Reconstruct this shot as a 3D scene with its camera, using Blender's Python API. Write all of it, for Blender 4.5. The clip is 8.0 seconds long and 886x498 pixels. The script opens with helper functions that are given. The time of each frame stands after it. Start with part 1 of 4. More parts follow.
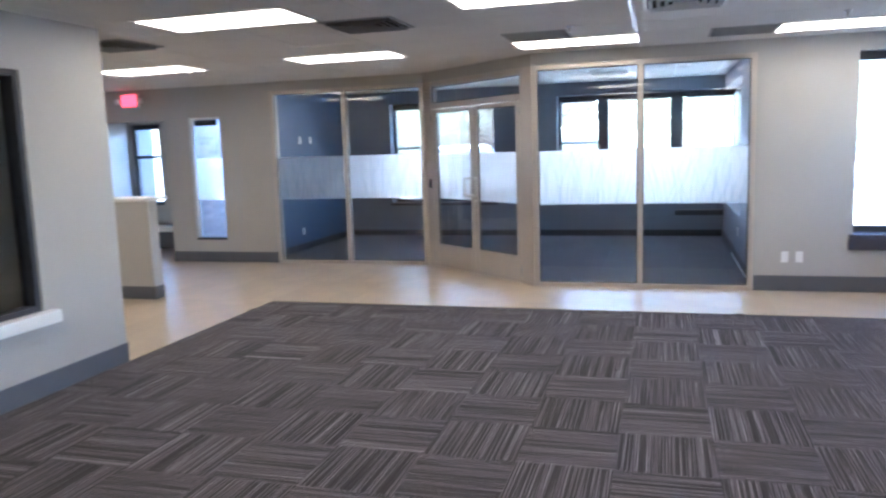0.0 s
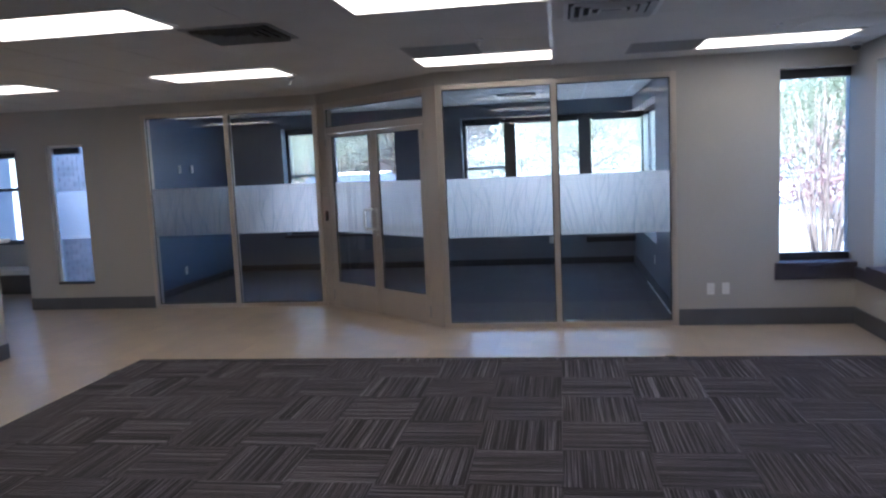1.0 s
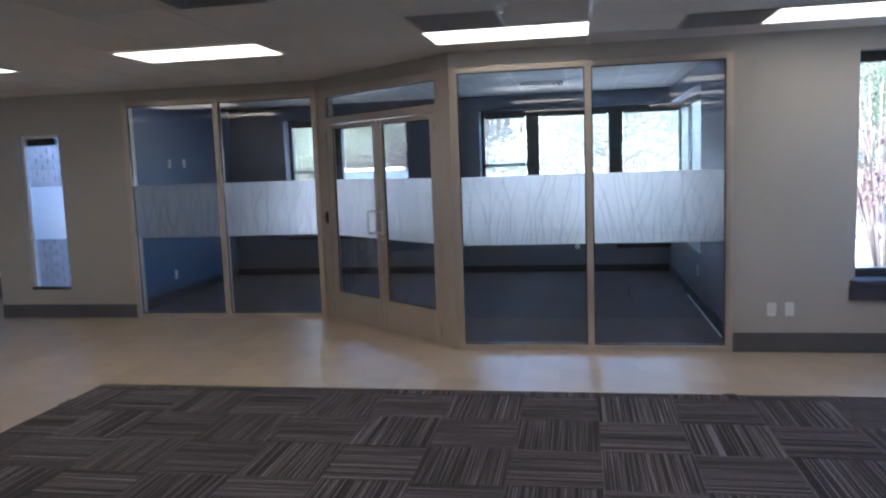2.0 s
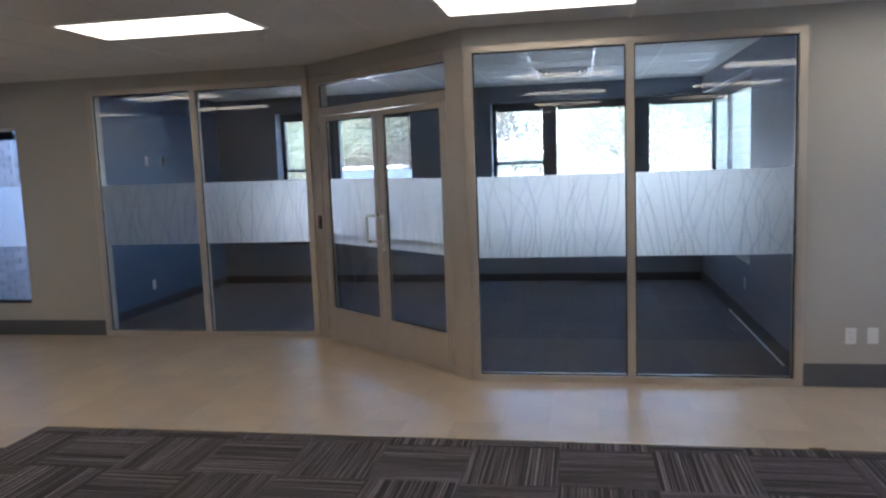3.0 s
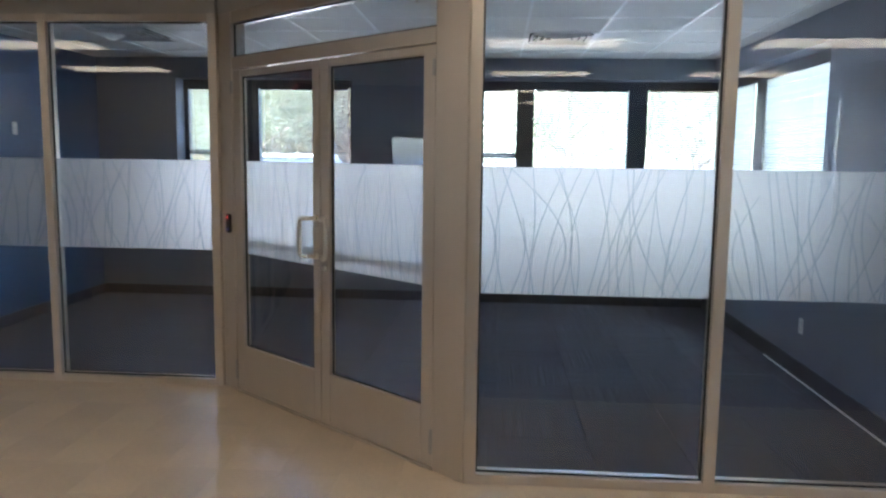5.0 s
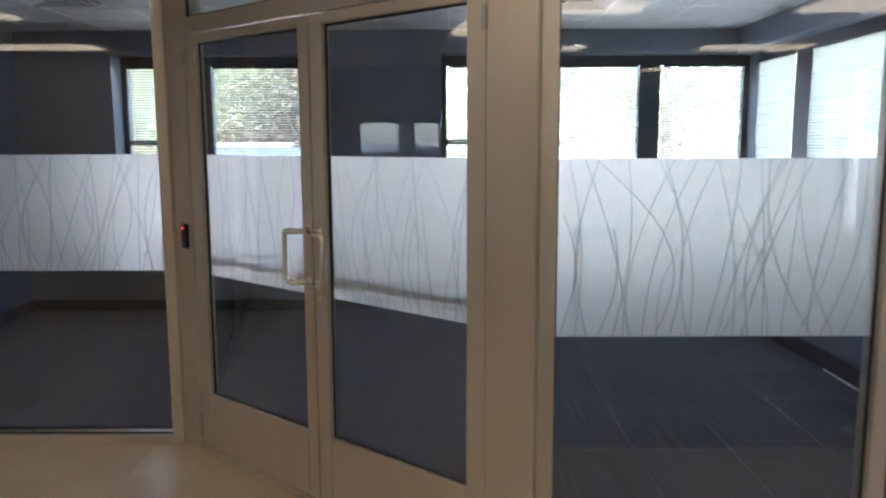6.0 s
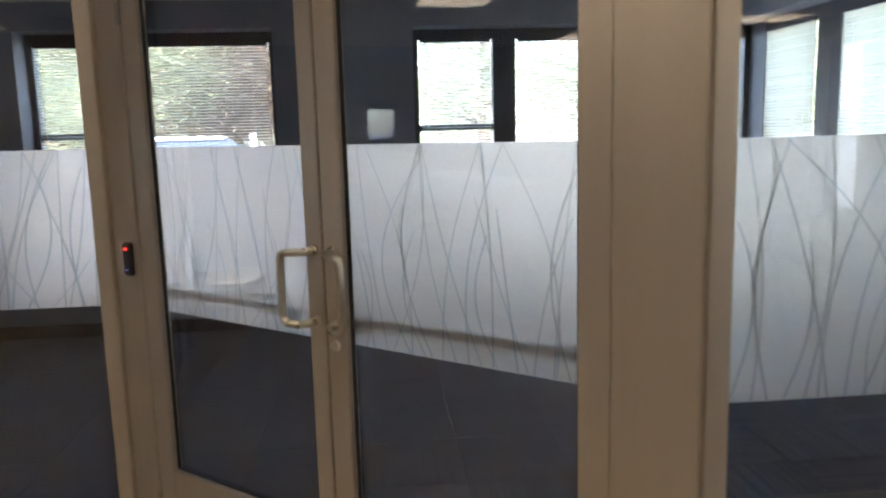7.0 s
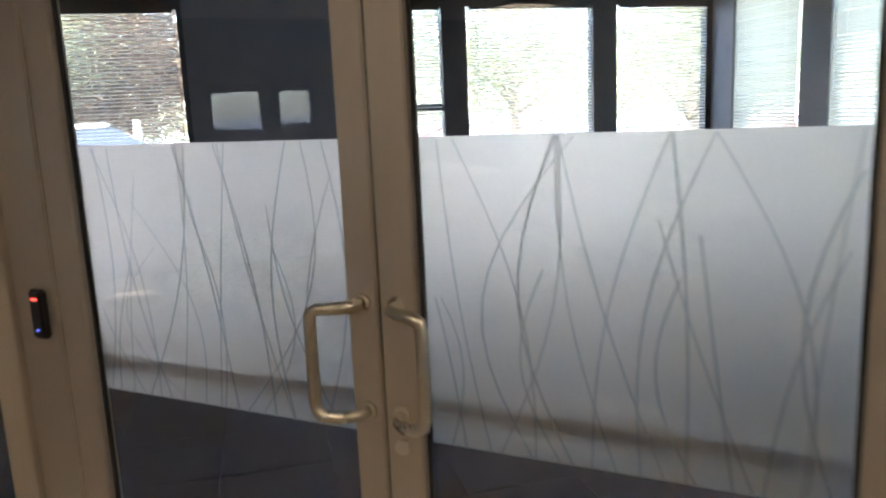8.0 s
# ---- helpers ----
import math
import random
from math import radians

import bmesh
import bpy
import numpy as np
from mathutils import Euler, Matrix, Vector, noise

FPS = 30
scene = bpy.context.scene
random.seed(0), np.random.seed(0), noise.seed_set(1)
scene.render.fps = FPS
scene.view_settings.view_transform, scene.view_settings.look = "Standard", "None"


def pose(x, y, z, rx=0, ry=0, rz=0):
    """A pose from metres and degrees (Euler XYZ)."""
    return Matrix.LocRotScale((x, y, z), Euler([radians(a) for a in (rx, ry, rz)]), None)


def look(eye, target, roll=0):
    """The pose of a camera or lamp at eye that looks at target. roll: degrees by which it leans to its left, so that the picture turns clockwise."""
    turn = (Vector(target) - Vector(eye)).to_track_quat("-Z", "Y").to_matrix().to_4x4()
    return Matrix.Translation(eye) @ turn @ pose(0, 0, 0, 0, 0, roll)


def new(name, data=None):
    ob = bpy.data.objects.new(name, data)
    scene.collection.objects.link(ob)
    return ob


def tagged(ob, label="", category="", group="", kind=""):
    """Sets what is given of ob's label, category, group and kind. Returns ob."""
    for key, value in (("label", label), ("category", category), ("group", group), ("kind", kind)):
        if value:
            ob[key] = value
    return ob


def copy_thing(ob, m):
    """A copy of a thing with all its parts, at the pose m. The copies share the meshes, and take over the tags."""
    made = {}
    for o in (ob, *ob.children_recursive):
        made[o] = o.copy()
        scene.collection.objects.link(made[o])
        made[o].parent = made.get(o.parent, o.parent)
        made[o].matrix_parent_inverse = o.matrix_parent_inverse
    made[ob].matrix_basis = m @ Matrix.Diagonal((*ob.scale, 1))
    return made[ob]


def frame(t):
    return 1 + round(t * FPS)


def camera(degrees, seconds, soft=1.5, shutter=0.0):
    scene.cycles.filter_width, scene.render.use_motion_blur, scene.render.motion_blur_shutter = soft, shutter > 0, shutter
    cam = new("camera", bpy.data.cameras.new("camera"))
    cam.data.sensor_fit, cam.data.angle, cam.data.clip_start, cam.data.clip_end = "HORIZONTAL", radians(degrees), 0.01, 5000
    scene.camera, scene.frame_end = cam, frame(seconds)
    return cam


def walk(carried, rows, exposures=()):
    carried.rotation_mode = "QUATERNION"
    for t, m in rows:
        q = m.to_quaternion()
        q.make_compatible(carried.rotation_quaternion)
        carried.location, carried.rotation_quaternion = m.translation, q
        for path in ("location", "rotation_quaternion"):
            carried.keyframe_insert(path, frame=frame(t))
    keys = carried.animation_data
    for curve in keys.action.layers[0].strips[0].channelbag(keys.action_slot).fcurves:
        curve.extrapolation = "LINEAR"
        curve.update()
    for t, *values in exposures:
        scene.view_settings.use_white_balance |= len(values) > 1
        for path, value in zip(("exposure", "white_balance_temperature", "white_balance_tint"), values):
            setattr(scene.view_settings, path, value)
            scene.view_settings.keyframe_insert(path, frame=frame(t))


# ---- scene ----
cam = camera(60.6, 8.0, soft=2.4, shutter=0.4)
PATH = [
    (0, (0.255, -0.082, 1.647), (-0.301, 1.819, 1.373), -1.9),
    (0.2, (0.168, 0.073, 1.682), (-0.297, 1.999, 1.41), -1.7),
    (0.5, (0.148, 0.375, 1.706), (-0.251, 2.319, 1.461), -2.3),
    (1, (0.055, 0.818, 1.69), (-0.254, 2.781, 1.467), -2.6),
    (1.5, (-0.004, 1.34, 1.679), (-0.348, 3.297, 1.454), -2.2),
    (3, (-0.334, 2.906, 1.666), (-0.693, 4.86, 1.433), -2.1),
    (3.5, (-0.498, 3.392, 1.669), (-0.806, 5.354, 1.429), -0.9),
    (4, (-0.579, 3.946, 1.641), (-0.918, 5.901, 1.389), -1.7),
    (4.5, (-0.781, 4.442, 1.591), (-1.066, 6.406, 1.344), -0.4),
    (4.7, (-0.881, 4.605, 1.585), (-1.095, 6.579, 1.348), 0.4),
    (5.8, (-1.349, 5.79, 1.556), (-1.396, 7.77, 1.281), 0.1),
    (6, (-1.449, 5.963, 1.584), (-1.458, 7.943, 1.306), -0.2),
    (6.5, (-1.622, 6.447, 1.57), (-1.587, 8.426, 1.279), -2.3),
    (7, (-1.858, 6.881, 1.561), (-1.678, 8.849, 1.254), -1.5),
    (7.5, (-2.08, 7.298, 1.563), (-1.737, 9.24, 1.226), -1.6),
    (8, (-2.224, 7.742, 1.579), (-1.757, 9.653, 1.215), -2.5),
]
# soft daylight and ceiling lights, with the phone's own exposure and white balance drifting warmer
EXPO = [(0.0, 5.5, 4920, 15), (0.4, 4.82, 4880, 16), (1.0, 4.24, 4910, 17), (1.7, 4.3, 4980, 16), (3.0, 4.45, 5180, 14), (3.6, 4.65, 5250, 14), (4.5, 4.66, 5350, 13), (6.0, 4.58, 5770, 14), (8.0, 4.38, 6200, 15)]
walk(cam, [(t, look(eye, target, roll)) for t, eye, target, roll in PATH], EXPO)

# ---------------------------------------------------------------- world, sun
SUN_DIR = Vector((-0.45, -0.62, 0.80)).normalized()
world = bpy.data.worlds.new("sky")
scene.world = world
world.use_nodes = True
sky = world.node_tree.nodes.new("ShaderNodeTexSky")
sky.sky_type, sky.sun_disc = "NISHITA", False
sky.sun_elevation = math.asin(SUN_DIR.z)
sky.sun_rotation = math.atan2(SUN_DIR.x, SUN_DIR.y)
back = world.node_tree.nodes["Background"]
back.inputs["Strength"].default_value = 0.15
world.node_tree.links.new(sky.outputs[0], back.inputs["Color"])
sun = new("sun", bpy.data.lights.new("sun", "SUN"))
sun.data.energy, sun.data.angle, sun.data.color = 4.5, radians(0.6), (1.0, 0.95, 0.87)
sun.matrix_world = look(SUN_DIR * 40, (0, 0, 0))
LAMP = 0.26          # brightness of the ceiling lights' lenses

# ---------------------------------------------------------------- materials


def nodes_of(name):
    m = bpy.data.materials.new(name)
    m.use_nodes = True
    nt = m.node_tree
    return m, nt, nt.nodes["Principled BSDF"], nt.links.new


def mat(name, col, rough=0.6, metal=0.0, var=0.12, scale=3.0, fine=60.0, bump=0.1, spec=0.5, rand=0.0, grain=None):
    """A painted or natural surface: slow stains and fine grain in colour, gloss and relief; grain stretches both."""
    m, nt, p, link = nodes_of(name)
    tc = nt.nodes.new("ShaderNodeTexCoord")
    big = nt.nodes.new("ShaderNodeTexNoise")
    big.inputs["Scale"].default_value, big.inputs["Detail"].default_value = scale, 5
    small = nt.nodes.new("ShaderNodeTexNoise")
    small.inputs["Scale"].default_value, small.inputs["Detail"].default_value = fine, 3
    src = tc.outputs["Object"]
    if grain:
        along = nt.nodes.new("ShaderNodeMapping")
        along.inputs["Scale"].default_value = grain
        link(src, along.inputs["Vector"])
        src = along.outputs[0]
    for n in (big, small):
        link(src, n.inputs["Vector"])
    mix = nt.nodes.new("ShaderNodeMath")
    mix.operation = "MULTIPLY_ADD"
    mix.inputs[1].default_value = 0.35
    link(small.outputs[0], mix.inputs[0])
    link(big.outputs[0], mix.inputs[2])
    ramp = nt.nodes.new("ShaderNodeValToRGB")
    ramp.color_ramp.elements[0].position, ramp.color_ramp.elements[1].position = 0.40, 0.95
    ramp.color_ramp.elements[0].color = (*[c * (1 - var) for c in col], 1)
    ramp.color_ramp.elements[1].color = (*[min(1, c * (1 + var)) for c in col], 1)
    link(mix.outputs[0], ramp.inputs[0])
    src = ramp.outputs[0]
    if rand:
        info = nt.nodes.new("ShaderNodeObjectInfo")
        hsv = nt.nodes.new("ShaderNodeHueSaturation")
        mr = nt.nodes.new("ShaderNodeMapRange")
        mr.inputs["To Min"].default_value, mr.inputs["To Max"].default_value = 1 - rand, 1 + rand
        link(info.outputs["Random"], mr.inputs["Value"])
        link(mr.outputs[0], hsv.inputs["Value"])
        link(src, hsv.inputs["Color"])
        src = hsv.outputs[0]
    link(src, p.inputs["Base Color"])
    rr = nt.nodes.new("ShaderNodeMapRange")
    rr.inputs["To Min"].default_value, rr.inputs["To Max"].default_value = max(0.02, rough - 0.08), min(1, rough + 0.08)
    link(big.outputs[0], rr.inputs["Value"])
    link(rr.outputs[0], p.inputs["Roughness"])
    p.inputs["Metallic"].default_value = metal
    p.inputs["Specular IOR Level"].default_value = spec
    if bump:
        b = nt.nodes.new("ShaderNodeBump")
        b.inputs["Strength"].default_value, b.inputs["Distance"].default_value = bump, 0.002
        link(small.outputs[0], b.inputs["Height"])
        link(b.outputs[0], p.inputs["Normal"])
    return m


def carpet_mat(name, stops, rand, sheen=0.08):
    """Loop-pile carpet with pinstripes along the tile's own y."""
    m, nt, p, link = nodes_of(name)
    tc = nt.nodes.new("ShaderNodeTexCoord")
    info = nt.nodes.new("ShaderNodeObjectInfo")
    mul = nt.nodes.new("ShaderNodeMath")
    mul.operation = "MULTIPLY"
    mul.inputs[1].default_value = 37.0
    link(info.outputs["Random"], mul.inputs[0])
    off = nt.nodes.new("ShaderNodeCombineXYZ")
    link(mul.outputs[0], off.inputs[0])
    link(mul.outputs[0], off.inputs[2])
    vec = nt.nodes.new("ShaderNodeVectorMath")
    vec.operation = "ADD"
    link(tc.outputs["Object"], vec.inputs[0])
    link(off.outputs[0], vec.inputs[1])
    stretch = nt.nodes.new("ShaderNodeMapping")
    stretch.inputs["Scale"].default_value = (118, 0.5, 1)
    link(vec.outputs[0], stretch.inputs["Vector"])
    stripe = nt.nodes.new("ShaderNodeTexNoise")
    stripe.inputs["Scale"].default_value, stripe.inputs["Detail"].default_value = 1.0, 1.0
    link(stretch.outputs[0], stripe.inputs["Vector"])
    ramp = nt.nodes.new("ShaderNodeValToRGB")
    cr = ramp.color_ramp
    cr.elements[0].position, cr.elements[0].color = stops[0][0], (*stops[0][1], 1)
    cr.elements[1].position, cr.elements[1].color = stops[-1][0], (*stops[-1][1], 1)
    for pos, col in stops[1:-1]:
        cr.elements.new(pos).color = (*col, 1)
    link(stripe.outputs[0], ramp.inputs[0])
    loops = nt.nodes.new("ShaderNodeTexNoise")
    loops.inputs["Scale"].default_value, loops.inputs["Detail"].default_value = 260, 2
    link(tc.outputs["Object"], loops.inputs["Vector"])
    fuzz = nt.nodes.new("ShaderNodeMapRange")
    fuzz.inputs["To Min"].default_value, fuzz.inputs["To Max"].default_value = 0.6, 1.4
    link(loops.outputs[0], fuzz.inputs["Value"])
    hsv = nt.nodes.new("ShaderNodeHueSaturation")
    link(fuzz.outputs[0], hsv.inputs["Value"])
    link(ramp.outputs[0], hsv.inputs["Color"])
    mr = nt.nodes.new("ShaderNodeMapRange")
    mr.inputs["To Min"].default_value, mr.inputs["To Max"].default_value = 1 - rand, 1 + rand
    link(info.outputs["Random"], mr.inputs["Value"])
    hsv2 = nt.nodes.new("ShaderNodeHueSaturation")
    link(mr.outputs[0], hsv2.inputs["Value"])
    link(hsv.outputs[0], hsv2.inputs["Color"])
    link(hsv2.outputs[0], p.inputs["Base Color"])
    p.inputs["Roughness"].default_value = 0.95
    p.inputs["Specular IOR Level"].default_value = 0.15
    p.inputs["Sheen Weight"].default_value = sheen
    p.inputs["Sheen Roughness"].default_value = 0.45
    b = nt.nodes.new("ShaderNodeBump")
    b.inputs["Strength"].default_value, b.inputs["Distance"].default_value = 0.5, 0.003
    link(loops.outputs[0], b.inputs["Height"])
    link(b.outputs[0], p.inputs["Normal"])
    return m


def glass_mat(name, tint=(1, 1, 1)):
    m, nt, p, link = nodes_of(name)
    p.inputs["Base Color"].default_value = (*tint, 1)
    p.inputs["Roughness"].default_value = 0.0
    p.inputs["IOR"].default_value = 1.45
    p.inputs["Transmission Weight"].default_value = 1.0
    return m


def film_mat(name, clear, white, rough):
    """Etched vinyl film: light passes scattered, and some comes back white."""
    m, nt, p, link = nodes_of(name)
    out = nt.nodes["Material Output"]
    haze = nt.nodes.new("ShaderNodeBsdfGlass")
    haze.distribution = "MULTI_GGX"
    haze.inputs["Color"].default_value = (0.97, 0.955, 0.95, 1)
    haze.inputs["Roughness"].default_value = rough
    haze.inputs["IOR"].default_value = 1.4
    tone_lo, tone_hi = (0.78, 0.86) if clear else (0.66, 0.74)
    thru = nt.nodes.new("ShaderNodeBsdfTranslucent")
    thru.inputs["Color"].default_value = (0.9, 0.92, 0.93, 1) if clear else (0.66, 0.67, 0.67, 1)
    coat = nt.nodes.new("ShaderNodeBsdfDiffuse")
    noise_tex = nt.nodes.new("ShaderNodeTexNoise")
    noise_tex.inputs["Scale"].default_value = 4
    tone = nt.nodes.new("ShaderNodeMapRange")
    tone.inputs["To Min"].default_value, tone.inputs["To Max"].default_value = tone_lo, tone_hi
    link(noise_tex.outputs[0], tone.inputs["Value"])
    tint = nt.nodes.new("ShaderNodeMix")
    tint.data_type, tint.blend_type = "RGBA", "MULTIPLY"
    tint.inputs[0].default_value = 1.0
    tint.inputs[7].default_value = (0.86, 0.94, 1.0, 1)
    link(tone.outputs[0], tint.inputs[6])
    link(tint.outputs[2], coat.inputs["Color"])
    a = nt.nodes.new("ShaderNodeMixShader")
    a.inputs[0].default_value = white
    link(thru.outputs[0], a.inputs[1])
    link(coat.outputs[0], a.inputs[2])
    b = nt.nodes.new("ShaderNodeMixShader")
    b.inputs[0].default_value = clear
    link(a.outputs[0], b.inputs[1])
    link(haze.outputs[0], b.inputs[2])
    link(b.outputs[0], out.inputs["Surface"])
    return m


def glow_mat(name, col, strength):
    m, nt, p, link = nodes_of(name)
    p.inputs["Base Color"].default_value = (0.8, 0.8, 0.78, 1)
    p.inputs["Emission Color"].default_value = (*col, 1)
    p.inputs["Emission Strength"].default_value = strength
    return m


def leaf_mat(name, dark, light, through_share=0.5):
    m, nt, p, link = nodes_of(name)
    out = nt.nodes["Material Output"]
    geo = nt.nodes.new("ShaderNodeNewGeometry")
    ramp = nt.nodes.new("ShaderNodeValToRGB")
    ramp.color_ramp.elements[0].color, ramp.color_ramp.elements[1].color = (*dark, 1), (*light, 1)
    link(geo.outputs["Random Per Island"], ramp.inputs[0])
    link(ramp.outputs[0], p.inputs["Base Color"])
    p.inputs["Roughness"].default_value = 0.85
    p.inputs["Specular IOR Level"].default_value = 0.08
    tr = nt.nodes.new("ShaderNodeBsdfTranslucent")
    link(ramp.outputs[0], tr.inputs["Color"])
    mx = nt.nodes.new("ShaderNodeMixShader")
    mx.inputs[0].default_value = through_share
    link(p.outputs[0], mx.inputs[1])
    link(tr.outputs[0], mx.inputs[2])
    link(mx.outputs[0], out.inputs["Surface"])
    return m


WALL = mat("greige wall paint", (0.43, 0.412, 0.372), 0.55, var=0.04, scale=1.2, fine=220, bump=0.15)
BLUE = mat("blue wall paint", (0.056, 0.102, 0.185), 0.5, var=0.05, scale=1.2, fine=220, bump=0.15)
SLATE = mat("slate blue wall paint", (0.18, 0.202, 0.242), 0.5, var=0.05, scale=1.2, fine=220, bump=0.15)
CEIL = mat("ceiling tile", (0.72, 0.70, 0.66), 0.9, var=0.05, scale=2, fine=140, bump=0.5)
TEE = mat("ceiling tee", (0.72, 0.70, 0.66), 0.8, var=0.02, bump=0)
ALU = mat("satin aluminium", (0.54, 0.485, 0.42), 0.38, metal=0.55, var=0.045, scale=7, fine=120, bump=0.04, grain=(1, 1, 0.03))
BRUSH = mat("brushed handle metal", (0.70, 0.66, 0.58), 0.28, metal=1.0, var=0.05, scale=8, bump=0.03)
RUBBER = mat("black gasket", (0.02, 0.02, 0.022), 0.6, var=0.2, bump=0)
DARKFRAME = mat("dark bronze frame", (0.035, 0.037, 0.045), 0.45, var=0.15, scale=4, bump=0.05)
SILLWOOD = mat("dark sill", (0.06, 0.055, 0.07), 0.4, var=0.2, scale=5, bump=0.05)
BASE = mat("grey rubber base", (0.10, 0.105, 0.115), 0.5, var=0.12, scale=3, bump=0.05)
VINYL = mat("beige vinyl tile", (0.445, 0.362, 0.258), 0.36, var=0.13, scale=2.6, fine=40, bump=0.03, rand=0.06)
PLASTIC = mat("white plastic", (0.78, 0.78, 0.75), 0.4, var=0.02, bump=0)
BLACKP = mat("black plastic", (0.015, 0.015, 0.017), 0.35, var=0.1, bump=0)
LOUVRE = mat("vent paint", (0.82, 0.81, 0.79), 0.45, var=0.08, scale=6, bump=0)
# near-black sheet colour in place of the shade inside the vents
DUCT_SHADE = mat("painted duct shade", (0.025, 0.025, 0.027), 0.8, var=0.2, bump=0)
GRILLE = mat("return grille", (0.38, 0.37, 0.355), 0.6, var=0.1, scale=30, bump=0.3)
STRIP = mat("brass edge strip", (0.62, 0.52, 0.33), 0.3, metal=0.8, var=0.1, bump=0)
GLASS = glass_mat("clear glass")
TINT = glass_mat("window glass", (0.93, 0.97, 0.96))
# tint stands in for the weaker, shaded daylight outside these panes
SHADED = glass_mat("glass tinted for shaded daylight", (0.74, 0.765, 0.75))
# grey added to the panes to hold down overbright daylight and view
DIM_GLASS = glass_mat("daylight dimming glass", (0.47, 0.50, 0.50))
# dark tint put in to dim these windows' reflections in the doors
WEST_DIM_GLASS = glass_mat("reflection dimming glass", (0.17, 0.20, 0.245))
FROST = film_mat("etched film", 0.80, 0.3, 0.62)
STROKE = film_mat("dense film stroke", 0.0, 0.95, 0.8)
SLAT = leaf_mat("blind slat", (0.70, 0.655, 0.54), (0.77, 0.72, 0.60), 0.6)
SLAT_CREAM = leaf_mat("cream blind slat", (0.56, 0.53, 0.40), (0.63, 0.60, 0.46), 0.6)
LENS = glow_mat("light lens", (1.0, 0.80, 0.53), LAMP)
EXITRED = glow_mat("exit red", (1.0, 0.02, 0.05), 0.11)
LED_R = glow_mat("red led", (1.0, 0.03, 0.02), 0.3)
LED_B = glow_mat("blue led", (0.05, 0.1, 1.0), 0.15)
# dark colour keeps the west wall's reflection in the door glass dim
WEST_DARK = mat("dim reflection paint", (0.20, 0.21, 0.23), 0.7, var=0.05, bump=0)
C_MAIN = carpet_mat("striped carpet", [(0.30, (0.018, 0.015, 0.016)), (0.44, (0.034, 0.028, 0.029)), (0.53, (0.054, 0.046, 0.048)), (0.575, (0.21, 0.188, 0.198)), (0.62, (0.056, 0.048, 0.050)), (0.69, (0.27, 0.243, 0.255))], 0.08)
# part of the blue stands in for daylight sheen and haze in the glass
C_OFFICE = carpet_mat("office carpet", [(0.30, (0.033, 0.035, 0.047)), (0.46, (0.054, 0.057, 0.076)), (0.57, (0.061, 0.064, 0.086)), (0.62, (0.086, 0.091, 0.121)), (0.68, (0.067, 0.070, 0.093)), (0.77, (0.103, 0.108, 0.141))], 0.08, 0.16)
ASPHALT = mat("ground", (0.27, 0.262, 0.245), 0.9, var=0.25, scale=0.4, fine=12, bump=0.3)
BRICK = mat("pale brick", (0.37, 0.315, 0.285), 0.85, var=0.15, scale=9, fine=70, bump=0.4, rand=0.18)
MORTAR = mat("mortar", (0.36, 0.34, 0.32), 0.9, var=0.1, bump=0.2)
BARK = mat("bark", (0.16, 0.12, 0.09), 0.9, var=0.3, scale=6, fine=40, bump=0.8)
LEAF_G = leaf_mat("green leaf", (0.15, 0.165, 0.10), (0.23, 0.245, 0.155))
LEAF_P = leaf_mat("plum leaf", (0.06, 0.043, 0.036), (0.15, 0.115, 0.08))
LEAF_R = leaf_mat("red leaf", (0.16, 0.09, 0.08), (0.26, 0.16, 0.14))
CARPAINT = mat("white car paint", (0.8, 0.79, 0.77), 0.25, var=0.02, bump=0)
CARGLASS = mat("car glass", (0.03, 0.035, 0.04), 0.08, var=0.1, bump=0)
TYRE = mat("tyre", (0.02, 0.02, 0.02), 0.8, var=0.2, bump=0.2)

# ---------------------------------------------------------------- building blocks


def cubes(rows, bev=0.0):
    """One bmesh of boxes (x0, x1, y0, y1, z0, z1), edges eased by bev."""
    bm = bmesh.new()
    for x0, x1, y0, y1, z0, z1 in rows:
        v = [bm.verts.new(c) for c in ((x0, y0, z0), (x1, y0, z0), (x1, y1, z0), (x0, y1, z0), (x0, y0, z1), (x1, y0, z1), (x1, y1, z1), (x0, y1, z1))]
        for f in ((0, 3, 2, 1), (4, 5, 6, 7), (0, 1, 5, 4), (1, 2, 6, 5), (2, 3, 7, 6), (3, 0, 4, 7)):
            bm.faces.new([v[i] for i in f])
    if bev:
        bmesh.ops.bevel(bm, geom=bm.edges[:], offset=bev, segments=2, affect="EDGES", clamp_overlap=True)
    return bm


def tube(bm, pts, radii, sides=10):
    """A closed tube through points, added to bm."""
    pts = [Vector(p) for p in pts]
    rings = []
    for i, p in enumerate(pts):
        d = (pts[min(i + 1, len(pts) - 1)] - pts[max(i - 1, 0)]).normalized()
        u = d.orthogonal().normalized() if i == 0 else (u - d * u.dot(d)).normalized()
        w = d.cross(u)
        rings.append([bm.verts.new(p + (u * math.cos(a) + w * math.sin(a)) * radii[i]) for a in (2 * math.pi * k / sides for k in range(sides))])
    for a, b in zip(rings, rings[1:]):
        for k in range(sides):
            f = bm.faces.new((a[k], a[(k + 1) % sides], b[(k + 1) % sides], b[k]))
            f.smooth = True
    bm.faces.new(rings[0][::-1])
    bm.faces.new(rings[-1])
    return bm


